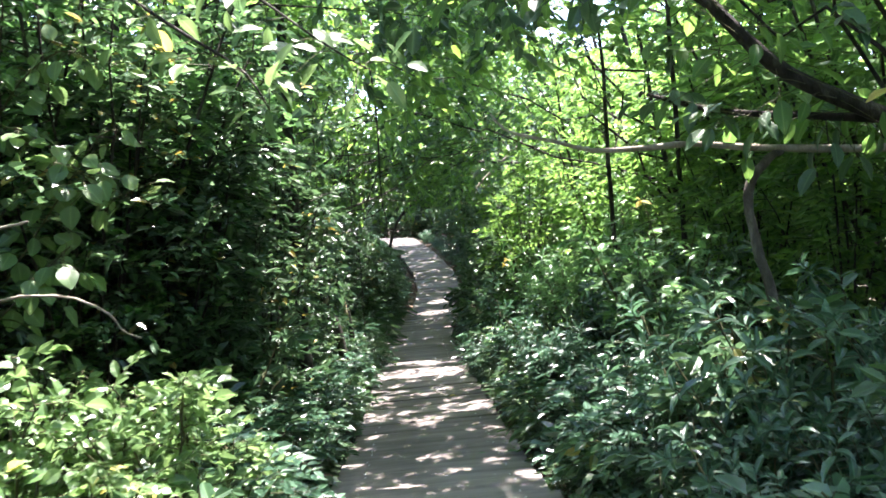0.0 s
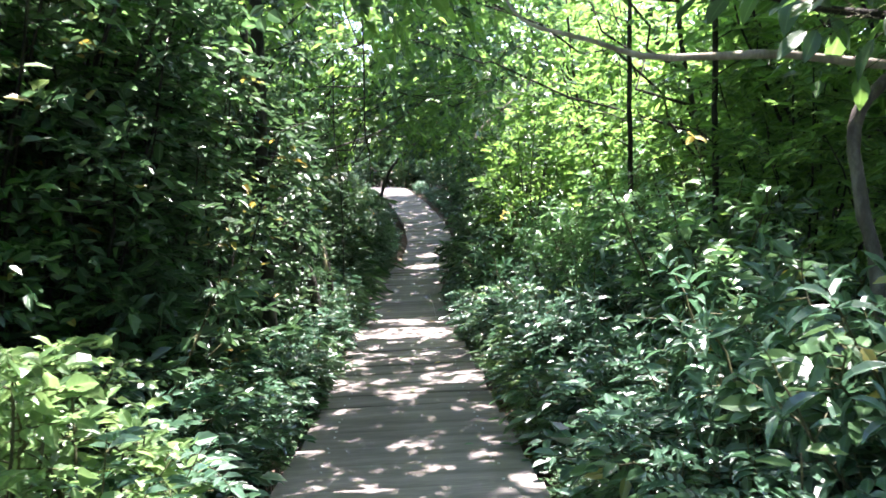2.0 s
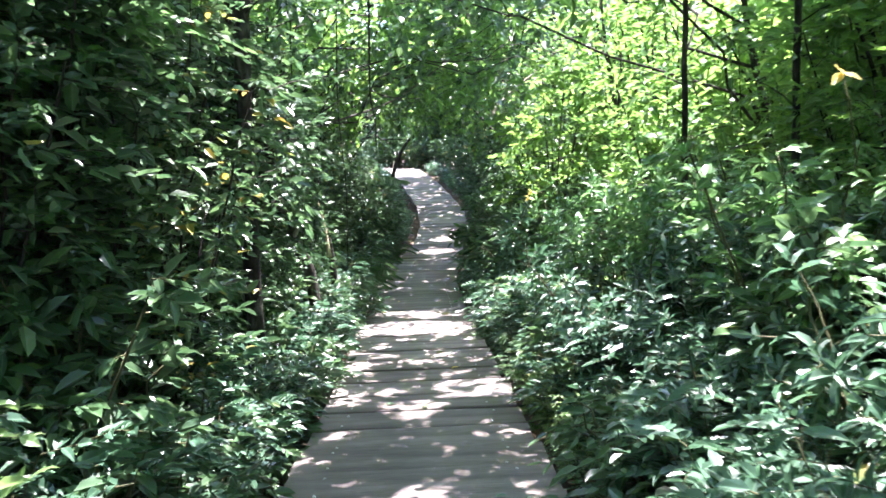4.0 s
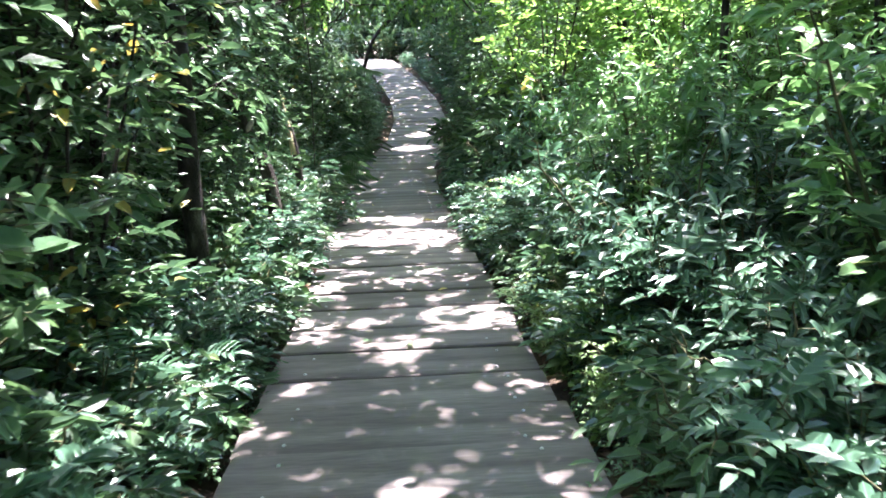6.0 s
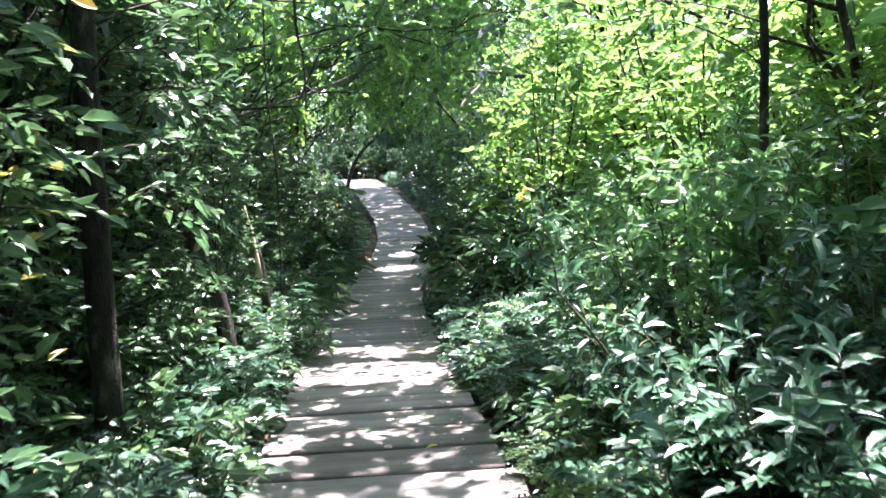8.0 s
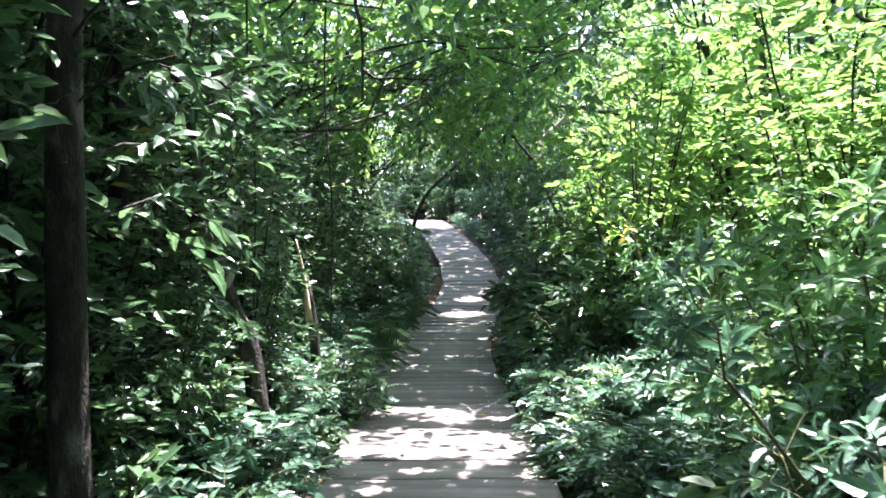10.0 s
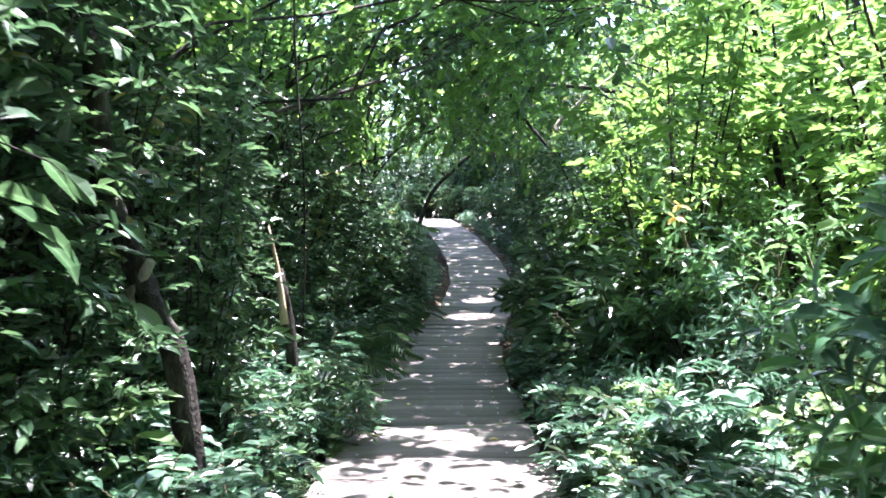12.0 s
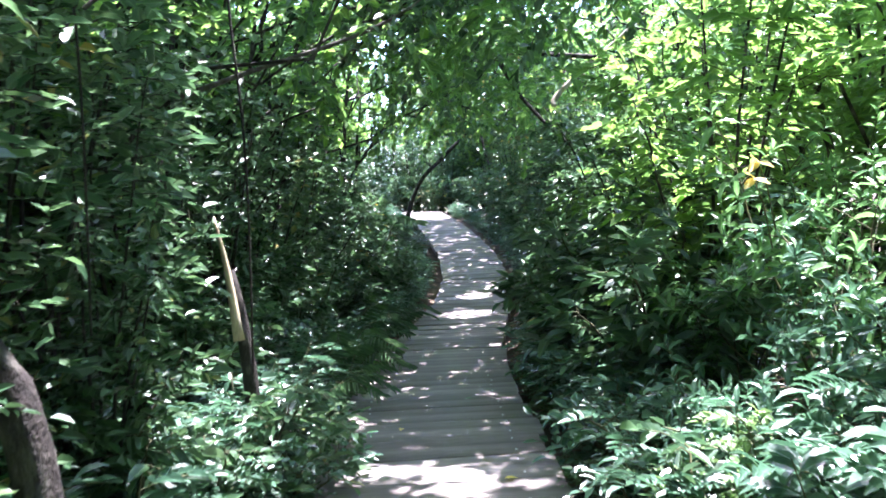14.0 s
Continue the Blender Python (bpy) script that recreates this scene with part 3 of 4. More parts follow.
SMALL = [shrub_meshes(0.62, 0.36, 8, 9, 7, 0.095, 0.045, LEAF_DARK) for _ in range(2)] + [shrub_meshes(0.5, 0.34, 7, 8, 7, 0.075, 0.04, LEAF_GLOSSY) for _ in range(2)]
FRONDS = [frond_meshes(9, 0.75, LEAF_FERN) for _ in range(2)]

# ---- plants: along the boardwalk ----


def along(y0, y1, step, side, lo, hi, kinds, name, label, category, group, smin=0.85, smax=1.15, skip=()):
    y = y0
    while y < y1:
        yy = y + rng.uniform(-0.3, 0.3) * step
        off = rng.uniform(lo, hi)
        kind = kinds[rng.integers(len(kinds))]
        size = rng.uniform(smin, smax)
        if not any(a < yy < b for a, b in skip):
            plant(name, label, category, group, kind, stand(path_x(yy) + side * off, yy, None, size))
        y += step


UNDER = ("undershrub", "low glossy green undershrub with feathered leaves", "shrub", "undershrubs along the boardwalk")
DARK_SHRUB = ("shrub", "dark green broad-leaved forest shrub", "shrub", "shrubs beside the boardwalk")
TALL_SHRUB = ("tall_shrub", "tall dark green leafy understorey shrub", "shrub", "tall shrubs")
for side in (-1, 1):
    along(-1.5, 17, 0.6, side, 1.1, 1.35, HERB, *UNDER, 0.8, 1.2)
    along(-1.4, 17, 0.58, side, 1.06, 1.4, SMALL, "small_shrub", "small leafy green shrub at the boardwalk edge", "shrub", "small shrubs along the boardwalk", 0.8, 1.3)
    along(-1.2, 18, 0.85, side, 0.88, 1.0, HERB_FINE, "herb", "low fine-leaved green herb at the boardwalk edge", "plant", "herbs along the boardwalk", 0.6, 0.95)
    along(17, 40, 0.6, side, 1.1, 1.35, HERB_FAR, *UNDER, 0.7, 1.0)
along(-2, 18, 0.8, -1, 1.5, 1.9, BROAD + GLOSS, *DARK_SHRUB, 0.75, 1.05, [(1.0, 5.2), (8.3, 9.6), (10.6, 11.4), (13.0, 14.4)])
along(-2, 7, 0.7, 1, 1.5, 2.0, BROAD + GLOSS + WHORL, *DARK_SHRUB, 0.75, 1.05)
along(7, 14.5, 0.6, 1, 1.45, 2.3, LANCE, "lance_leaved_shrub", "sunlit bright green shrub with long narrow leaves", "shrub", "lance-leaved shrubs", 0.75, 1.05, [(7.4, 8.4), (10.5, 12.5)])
along(14.5, 22, 0.75, 1, 1.5, 1.95, BROAD, *DARK_SHRUB, 1.0, 1.5)
along(22, 36, 0.9, 1, 1.75, 2.2, BROAD_FAR, *DARK_SHRUB, 1.1, 1.5)
along(18, 26, 0.9, -1, 1.7, 2.2, BROAD_FAR, *DARK_SHRUB, 1.0, 1.3)
along(26, 40, 0.9, -1, 2.3, 2.8, BROAD_FAR, *DARK_SHRUB, 0.9, 1.2, [(27.4, 29.6)])
for x, y, size in ((-2.0, 24.2, 1.15), (-2.4, 23.0, 1.4), (-1.95, 25.3, 1.0), (-2.7, 25.2, 1.6), (-1.75, 23.6, 1.0)):
    plant(*DARK_SHRUB, BROAD_FAR[0], stand(x, y, None, size))
along(6.2, 8.6, 0.8, -1, 1.85, 2.2, TALL, *TALL_SHRUB, 0.75, 0.95)
along(0.5, 13, 1.15, -1, 2.7, 3.3, TALL, *TALL_SHRUB, 1.0, 1.3, [(3.0, 6.0)])
along(6.2, 24, 1.2, -1, 3.4, 4.0, TALL_FAR, *TALL_SHRUB, 1.3, 1.6)
along(13, 36, 1.8, -1, 3.6, 4.2, BACK, "young_tree", "bushy young forest tree in full leaf", "tree", "young trees", 0.85, 1.05)
along(13, 20, 1.0, -1, 2.0, 2.6, TALL_FAR, *TALL_SHRUB, 0.8, 1.1, [(13, 14.2)])
along(20, 26, 1.0, -1, 2.4, 3.0, TALL_FAR, *TALL_SHRUB, 0.8, 1.15)
along(29.6, 40, 1.0, -1, 3.0, 3.6, TALL_FAR, *TALL_SHRUB, 0.8, 1.1)
along(0, 7, 1.0, 1, 2.5, 3.2, TALL + TALL_LIGHT, "tall_shrub", "tall green leafy understorey shrub", "shrub", "tall shrubs", 0.7, 0.95, [(2.2, 6.1)])
along(7, 15, 1.0, 1, 3.0, 3.8, TALL_LIGHT, "tall_shrub", "tall green leafy understorey shrub", "shrub", "tall shrubs", 0.75, 1.0)
along(15, 20, 1.0, 1, 2.0, 2.6, TALL_LIGHT + TALL, "tall_shrub", "tall green leafy understorey shrub", "shrub", "tall shrubs", 0.7, 1.05)
along(20, 36, 1.0, 1, 2.4, 3.0, TALL_FAR, *TALL_SHRUB, 0.8, 1.1)
# the bushes that close the bend at the far end
for x, y, size in ((0.2, 43.6, 0.9), (1.2, 41.4, 1.0), (-1.3, 44.6, 1.0), (-2.9, 46.2, 1.1), (0.4, 44.5, 1.2), (-4.6, 47.2, 1.2), (-5.8, 48.2, 1.1), (-1.9, 47.0, 1.3), (-3.4, 48.2, 1.4), (-0.6, 46.2, 1.4), (-2.4, 49.0, 1.5), (-4.2, 49.4, 1.5), (0.8, 46.8, 1.4), (-5.9, 43.2, 1.0), (-5.0, 41.4, 1.0)):
    plant("tall_shrub", "tall dark green leafy understorey shrub", "shrub", "tall shrubs", TALL_FAR[rng.integers(3)], stand(x, y, None, size))
for x, y, size in ((-0.6, 42.4, 1.3), (0.3, 41.2, 1.3), (-1.8, 43.6, 1.4), (-3.4, 45.2, 1.4), (1.0, 38.5, 1.2), (0.8, 37.0, 1.2), (-4.6, 46.4, 1.7), (-5.6, 46.9, 1.7), (-6.6, 47.2, 1.7), (-3.8, 46.6, 1.7), (-2.6, 46.0, 1.7), (-1.6, 45.4, 1.7), (-0.4, 45.0, 1.7), (-5.2, 42.4, 1.5), (-6.0, 44.0, 1.6), (-4.2, 40.4, 1.4)):
    plant("shrub", "dark green broad-leaved forest shrub", "shrub", "shrubs beside the boardwalk", BROAD_FAR[rng.integers(2)], stand(x, y, None, size))
for side in (-1, 1):
    along(-6, 50, 1.7, side, 4.4, 5.4, BACK, "young_tree", "bushy young forest tree in full leaf", "tree", "young trees", 0.8, 1.0)
    along(-6, 54, 3.6, side, 6.6, 8.5, BACK, "young_tree", "bushy young forest tree in full leaf", "tree", "young trees", 1.2, 1.6)
for x in np.arange(-7, 7, 1.9):
    plant("young_tree", "bushy young forest tree in full leaf", "tree", "young trees", BACK[rng.integers(3)], stand(x, 50 + rng.uniform(-1, 2), None, 1.3))
    plant("young_tree", "bushy young forest tree in full leaf", "tree", "young trees", BACK[rng.integers(3)], stand(x, -8 + rng.uniform(-1, 1), None, 1.2))

# ---- trees over the boardwalk ----


def roof_tree(x, y, height, girth, lean, reach, n, per=200, bark=BARK, mat=LEAF_CANOPY, low=2.9, name_label="forest tree with a leafy crown arching over the boardwalk"):
    base = (x, y, ground_z(x, y) - 0.05)
    clumps = [np.array([rng.uniform(-2.3, 2.3) + reach, y + rng.uniform(-2.3, 2.3), path_z(y) + rng.uniform(low, height + 0.3)]) for _ in range(n)]
    tree(name_label, tree_meshes(base, height, girth, lean, clumps, per, 0.125, 0.078, mat, bark), base, "trees over the boardwalk")


for y in (14.8, 17.4, 20.2):
    roof_tree(path_x(y) - rng.uniform(2.5, 3.0), y, 5.2, 0.05, (0.5, 0.1, 0), -0.1, 20, low=3.2)
k = 0
for y in np.arange(0.6, 44, 2.6):
    side = -1 if k % 2 else 1
    roof_tree(path_x(y) + side * (rng.uniform(2.4, 3.0) if side < 0 else rng.uniform(3.6, 4.3)), y, rng.uniform(4.8, 5.8), rng.uniform(0.045, 0.07), (-side * 0.5, 0.1, 0), (-0.5 if side < 0 else 0.6), 20, mat=LEAF_DARK if k % 4 in (1, 2) else LEAF_CANOPY, low=3.3)
    k += 1


def shade_tree(x, y, height, girth, reach, n):
    """A tall tree added for shade, set back from the path, its flat wide crown high above the boardwalk and mostly out
    of view.
    """
    base = (x, y, ground_z(x, y) - 0.05)
    clumps = [np.array([x + reach + rng.uniform(-1.5, 1.5), y + rng.uniform(-2.2, 2.2), path_z(y) + height + rng.uniform(-1.0, 1.6)]) for _ in range(n)]
    tree("tall tree added for shade, its wide crown mostly out of view", tree_meshes(base, height, girth, (reach * 0.3, 0, 0), clumps, 150, 0.17, 0.1, LEAF_CANOPY, BARK, spread=0.6, thin_side=1.0), base, "tall trees")


# Added crowns, mostly above the view, cut the sun on the planks to dapples.
for y in np.arange(0.5, 42, 3.4):
    for side in (-1, 1):
        shade_tree(path_x(y) + side * (5.6 + side * 1.0), y + side * 0.8 + 1.2, rng.uniform(7.5, 9.0), rng.uniform(0.09, 0.13), -side * 4.9, 19)
# More added crowns that darken the shrubs on both sides.
for y in np.arange(2.0, 27, 3.2):
    if y < 11 or y > 15:
        shade_tree(path_x(y) - 8.4, y + 1.0, rng.uniform(7.0, 8.5), 0.1, 5.4, 40)
    if y < 9:
        shade_tree(path_x(y) + 8.2, y + 1.8, rng.uniform(7.0, 8.5), 0.1, -3.9, 32)
    shade_tree(path_x(y) - 9.6, y + 2.2, rng.uniform(7.0, 8.5), 0.1, 3.2, 20)

# ---- single trees, branches and plants ----
def leaf_unit():
    """One large leaf, length and width 1, with a folded midrib, wavy margin and drooping tip."""
    rows = [(0.0, 0.02), (0.12, 0.28), (0.3, 0.47), (0.5, 0.5), (0.7, 0.39), (0.86, 0.2), (1.0, 0.0)]
    verts, faces, rib = [], [], []
    for i, (t, w) in enumerate(rows):
        drop = -0.22 * t * t
        wave = 0.018 * math.sin(i * 2.3)
        for s in (-1, -0.5, 0, 0.5, 1):
            verts.append((t, s * w, drop + 0.13 * abs(s) * w + wave * abs(s)))
            rib.append(1.0 if s == 0 else 0.0)
    for i in range(len(rows) - 1):
        for j in range(4):
            a = i * 5 + j
            faces.append((a, a + 1, a + 6, a + 5))
    return verts, faces, rib


def big_leaf_mesh(mat):
    v, f, r = leaf_unit()
    return mesh_of("leaf", v, f, mat, r, True)


BIG = {m: big_leaf_mesh(m) for m in (LEAF_BRIGHT, LEAF_GLOSSY, LEAF_DARK, LEAF_CANOPY, LEAF_YELLOW)}


def put_leaf(parent, mat, p, d, n, length, width, name="leaf"):
    d = Vector(d).normalized()
    side = Vector(n).cross(d).normalized()
    up = d.cross(side)
    ob = new(name, BIG[mat])
    ob.parent = parent
    m = Matrix((d * length, side * width, up * length)).transposed().to_4x4()
    m.translation = p
    ob.matrix_basis = m
    return ob


def leafy_branch(name, label, category, points, radius, mat, bark, count, ll, lw, droop=0.5, from_t=0.2, side_twig=0.18, n=14, yellow=0):
    """A bent branch in place with single large leaves on short side twigs."""
    pts = spline(points, n)
    base = Vector(pts[0])
    local = pts - np.array(base)
    e = tagged(new(name), label, category)
    e.matrix_basis = Matrix.Translation(base)
    part("limb", tubes("limb", [(local, np.linspace(radius, radius * 0.35, n))], bark, 8), e)
    twigs = []
    for i in range(count):
        t = from_t + (1 - from_t) * (i + rng.uniform(0, 0.8)) / count
        q = np.array([np.interp(t * (n - 1), range(n), local[:, c]) for c in range(3)])
        a = rng.uniform(0, 2 * math.pi)
        off = np.array([math.cos(a), 0.7 * math.sin(a), rng.uniform(-0.8, 0.5)]) * side_twig * rng.uniform(0.4, 1.4)
        tip = q + off
        twigs.append((np.array([q, q + off * 0.5 + (0, 0, 0.01), tip]), [0.003, 0.0025, 0.002]))
        d = off / np.linalg.norm(off) * 0.7 + rng.normal(0, 0.3, 3) + np.array([0, 0, -droop])
        nn = np.array([rng.normal(0, 0.4), -0.45 + rng.normal(0, 0.4), 1.0])
        k = rng.uniform(0.75, 1.15)
        put_leaf(e, LEAF_YELLOW if i < yellow else mat, tip, d, nn, ll * k, lw * k)
    part("branchwork", tubes("branchwork", twigs, STEM, 3), e)
    return e


def bole(label, points, radii, bark, n=16, name="tree_trunk", category="tree", scars=0):
    """A trunk in place."""
    pts = spline(points, n)
    r = np.interp(np.linspace(0, 1, n), np.linspace(0, 1, len(radii)), radii)
    pts[1:-1] += rng.normal(0, 0.006, (n - 2, 3))
    base = Vector(pts[0])
    e = tagged(new(name), label, category)
    e.matrix_basis = Matrix.Translation(base)
    part("trunk", tubes("trunk", [(pts - np.array(base), r * rng.uniform(0.94, 1.06, n))], bark, 12), e)
    return e


def foot(x, y):
    return (x, y, ground_z(x, y) - 0.05)


# straight dark trunk beside the boardwalk, with side sprays, and thinner trunks behind it
def spray_trunk(label, x, y, top, girth, lean, zs, mat=LEAF_DARK):
    base = np.array(foot(x, y))
    e = bole(label, [base, base + np.array([lean * 0.3, 0, top * 0.4]), base + np.array([lean * 0.7, 0.02, top * 0.75]), base + np.array([lean, 0.05, top])], [girth * 1.35, girth, girth * 0.9, girth * 0.6], BARK, name="tree")
    leaves, twigs = Leaves(LEAF_FULL), []
    for z in zs:
        a = rng.uniform(0, 2 * math.pi)
        p = np.array([lean * z / top, 0, z])
        d = np.array([math.cos(a), math.sin(a), 0.35])
        L = rng.uniform(0.35, 0.75)
        q = p + d * L
        twigs.append((curve_points(p, q, 0.04, 4), [0.008, 0.006, 0.005, 0.004]))
        for k in range(4):
            dd = d + rng.normal(0, 0.6, 3)
            twigs.append((sprig(leaves, p + d * L * rng.uniform(0.4, 1.0), dd, rng.uniform(0.2, 0.4), 8, 0.13, 0.05, 0.5), [0.003, 0.002, 0.001]))
    part("branchwork", tubes("branchwork", twigs, BARK, 4), e)
    part("foliage", leaves.mesh("foliage", mat), e)
    return e


spray_trunk("slim dark grey-brown tree trunk close to the boardwalk", -1.69, 9.15, 5.2, 0.063, 0.12, np.linspace(1.7, 5.0, 16))
spray_trunk("thinner dark tree trunk behind leafy shrubs", -2.08, 10.5, 5.0, 0.055, 0.06, np.linspace(1.4, 4.8, 12))
spray_trunk("thin dark tree trunk deep among shrubs", -2.85, 11.4, 5.0, 0.05, 0.1, np.linspace(2, 4.8, 8))
spray_trunk("thin dark tree trunk deep among shrubs", -3.6, 12.5, 5.0, 0.055, 0.15, np.linspace(2, 4.8, 8))
spray_trunk("thin dark tree trunk among sunlit shrubs", 2.06, 10.25, 4.6, 0.028, 0.1, np.linspace(1.6, 4.5, 12), LEAF_CANOPY)
spray_trunk("thin dark tree trunk among sunlit shrubs", 2.62, 9.1, 4.6, 0.03, 0.05, np.linspace(1.6, 4.5, 10), LEAF_CANOPY)

for x, y, size in ((-2.0, 10.05, 0.5), (-1.85, 10.45, 0.42), (-2.35, 11.0, 0.75), (-2.1, 11.6, 0.6), (-2.0, 12.4, 0.6), (-2.1, 8.6, 0.55), (-2.2, 9.5, 0.6), (-1.78, 7.35, 0.72), (-1.95, 6.6, 0.8), (-2.45, 10.3, 0.95), (-2.7, 11.3, 1.1), (-2.6, 9.2, 1.1), (-2.5, 12.6, 1.0)):
    plant(*TALL_SHRUB, TALL[rng.integers(4)], stand(x, y, None, size))
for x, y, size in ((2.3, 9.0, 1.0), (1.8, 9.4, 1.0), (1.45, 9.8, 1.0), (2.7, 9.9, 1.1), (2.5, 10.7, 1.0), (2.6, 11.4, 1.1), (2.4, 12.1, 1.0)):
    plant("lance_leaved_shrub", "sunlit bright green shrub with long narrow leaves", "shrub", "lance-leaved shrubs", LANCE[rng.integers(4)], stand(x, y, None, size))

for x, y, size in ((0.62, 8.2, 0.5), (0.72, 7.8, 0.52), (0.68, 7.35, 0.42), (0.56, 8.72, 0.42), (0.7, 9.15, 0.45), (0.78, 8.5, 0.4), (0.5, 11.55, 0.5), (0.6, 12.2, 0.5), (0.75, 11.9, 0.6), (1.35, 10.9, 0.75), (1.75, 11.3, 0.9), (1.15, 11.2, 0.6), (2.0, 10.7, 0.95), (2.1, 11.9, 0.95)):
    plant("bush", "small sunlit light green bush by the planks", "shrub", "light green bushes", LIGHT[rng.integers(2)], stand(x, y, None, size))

for x, y, size in ((-2.35, 5.35, 1.05), (-2.6, 5.8, 1.3), (-2.3, 9.9, 0.95), (-2.95, 9.0, 1.25), (-3.3, 10.8, 1.3), (-3.6, 8.2, 1.35), (-2.25, 6.3, 0.95), (-2.75, 4.75, 0.8), (-2.15, 7.3, 0.95), (-3.0, 6.0, 1.15), (-2.9, 7.6, 1.2), (-2.5, 8.3, 1.0), (-3.4, 5.0, 1.2), (-2.9, 10.2, 1.15)):
    plant("dense_shrub", "dense dark shrub with small leaves beside the path", "shrub", "dense shrubs", DENSE[rng.integers(2)], stand(x, y, None, size))

# crooked trunk leaning over the shrubs
z0 = ground_z(-1.5, 11.05)
crooked = bole("crooked dark brown tree trunk leaning between shrubs", [(-1.47, 11.05, z0 - 0.05), (-1.53, 11.05, -0.12), (-1.6, 11.05, 0.12), (-1.72, 11.06, 0.39), (-1.85, 11.07, 0.76), (-1.9, 11.1, 1.3), (-2.1, 11.2, 2.0), (-2.0, 11.3, 3.2)],
               [0.075, 0.062, 0.056, 0.054, 0.052, 0.048, 0.042, 0.03], BARK, 22, "tree")
part("stub", tubes("stub", [(curve_points((-0.28, 0.02, 1.35), (-0.16, -0.04, 1.52), 0, 4), [0.03, 0.03, 0.026, 0.02])], BARK_PALE, 8), crooked, "pale broken branch stub")
put_leaf(crooked, LEAF_BRIGHT, (-0.2, -0.14, 1.35), (0.85, -0.2, -0.6), (0.3, -0.6, 0.7), 0.2, 0.07)

# broken pale sapling with several stems
zs = ground_z(-1.68, 13.8)
snag = tagged(new("broken_sapling"), "broken sapling with a pale splintered top and dark base", "tree")
snag.matrix_basis = Matrix.Translation((-1.68, 13.8, zs - 0.04))
h = 0.5 - zs
part("stem", tubes("stem", [(spline([(0, 0, 0), (-0.04, 0.02, h * 0.55), (-0.12, 0.03, h * 0.85)], 8), np.linspace(0.055, 0.034, 8))], BARK, 8), snag)
part("splinter", tubes("splinter", [(spline([(-0.07, -0.02, h * 0.6), (-0.12, 0.0, h * 0.85), (-0.19, 0.03, h + 0.08)], 7), np.linspace(0.036, 0.004, 7))], PALE_WOOD, 7), snag, "pale bare splintered wood")
for dx in (0.07, 0.12, -0.06):
    part("side_stem", tubes("side_stem", [(spline([(dx, -0.02, 0), (dx * 0.9, 0, 0.3), (dx * 0.4, 0.02, 0.62)], 7), np.linspace(0.03, 0.015, 7))], BARK, 6), snag)

for x, y, size in ((-1.42, 13.25, 1.0), (-1.6, 13.35, 1.1), (-1.5, 13.0, 1.0), (-1.8, 13.3, 1.2), (-1.35, 13.6, 0.9), (-1.95, 13.7, 1.3), (-1.45, 14.1, 1.0)):
    plant("small_shrub", "small leafy green shrub below a broken sapling", "shrub", "small shrubs along the boardwalk", SMALL[rng.integers(4)], stand(x, y, None, size))

# overhanging limb and pale branch with its crooked stem
leafy_branch("overhanging_branch", "dark overhanging limb with hanging broad leaves", "branch", [(3.4, 4.74, 0.86), (2.89, 4.51, 1.42), (2.41, 4.45, 1.63), (1.94, 4.47, 1.89), (1.69, 4.47, 2.13), (1.44, 4.51, 2.41), (0.89, 4.74, 2.71), (0.22, 5.18, 2.85)], 0.06, LEAF_CANOPY, BARK, 80, 0.16, 0.08, 0.45, 0.25, 0.42, 22, yellow=3)
leafy_branch("overhanging_branch", "thin side limb with hanging dark leaves", "branch", [(2.52, 4.44, 1.6), (2.15, 4.59, 1.67), (1.63, 4.74, 1.77), (1.26, 4.88, 1.92)], 0.03, LEAF_DARK, BARK, 34, 0.16, 0.075, 0.5, 0.1, 0.25)
CX, CY = 1.9, 4.72
# Stem bark is darker than its branch: half shade put into the colour.
crook = bole("crooked pale grey-brown tree with a long level branch", [(CX, CY, ground_z(CX, CY) - 0.05), (1.84, 4.72, 0.63), (1.78, 4.73, 0.97), (1.76, 4.74, 1.29), (1.88, 4.75, 1.46), (1.98, 4.76, 1.52)], [0.04, 0.031, 0.028, 0.027, 0.026, 0.022], BARK_GREY, 18, "tree")
b0 = np.array((CX, CY, ground_z(CX, CY) - 0.05))
# The paler bark here partly stands in for sun on the branch.
part("level_branch", tubes("level_branch", [(spline([(2.8, 4.81, 1.46), (2.33, 4.77, 1.49), (1.8, 4.75, 1.545), (1.47, 4.77, 1.6), (1.2, 4.74, 1.6), (0.9, 4.76, 1.615), (0.66, 4.73, 1.69), (0.42, 4.76, 1.77), (0.33, 4.77, 1.88)], 20) - b0, np.linspace(0.027, 0.006, 20) * rng.uniform(0.88, 1.12, 20))], BARK_PALE, 8), crook, "pale bark with sunlight put into its tone")

# hanging spray of large leaves, heart-leaved creeper
leafy_branch("hanging_branch", "hanging branch with large glossy drooping leaves", "branch", [(-2.3, 4.9, 3.3), (-1.8, 4.6, 2.85), (-1.32, 4.4, 2.45), (-0.97, 4.33, 2.18), (-0.84, 4.32, 1.95)], 0.014, LEAF_BRIGHT, BARK, 26, 0.18, 0.085, 0.3, 0.35, 0.22, yellow=1)
leafy_branch("hanging_branch", "hanging branch with large glossy drooping leaves", "branch", [(-1.9, 5.2, 3.4), (-1.1, 4.8, 2.8), (-0.55, 4.4, 2.3), (-0.32, 4.33, 2.12)], 0.011, LEAF_BRIGHT, BARK, 20, 0.16, 0.075, 0.3, 0.35, 0.22)
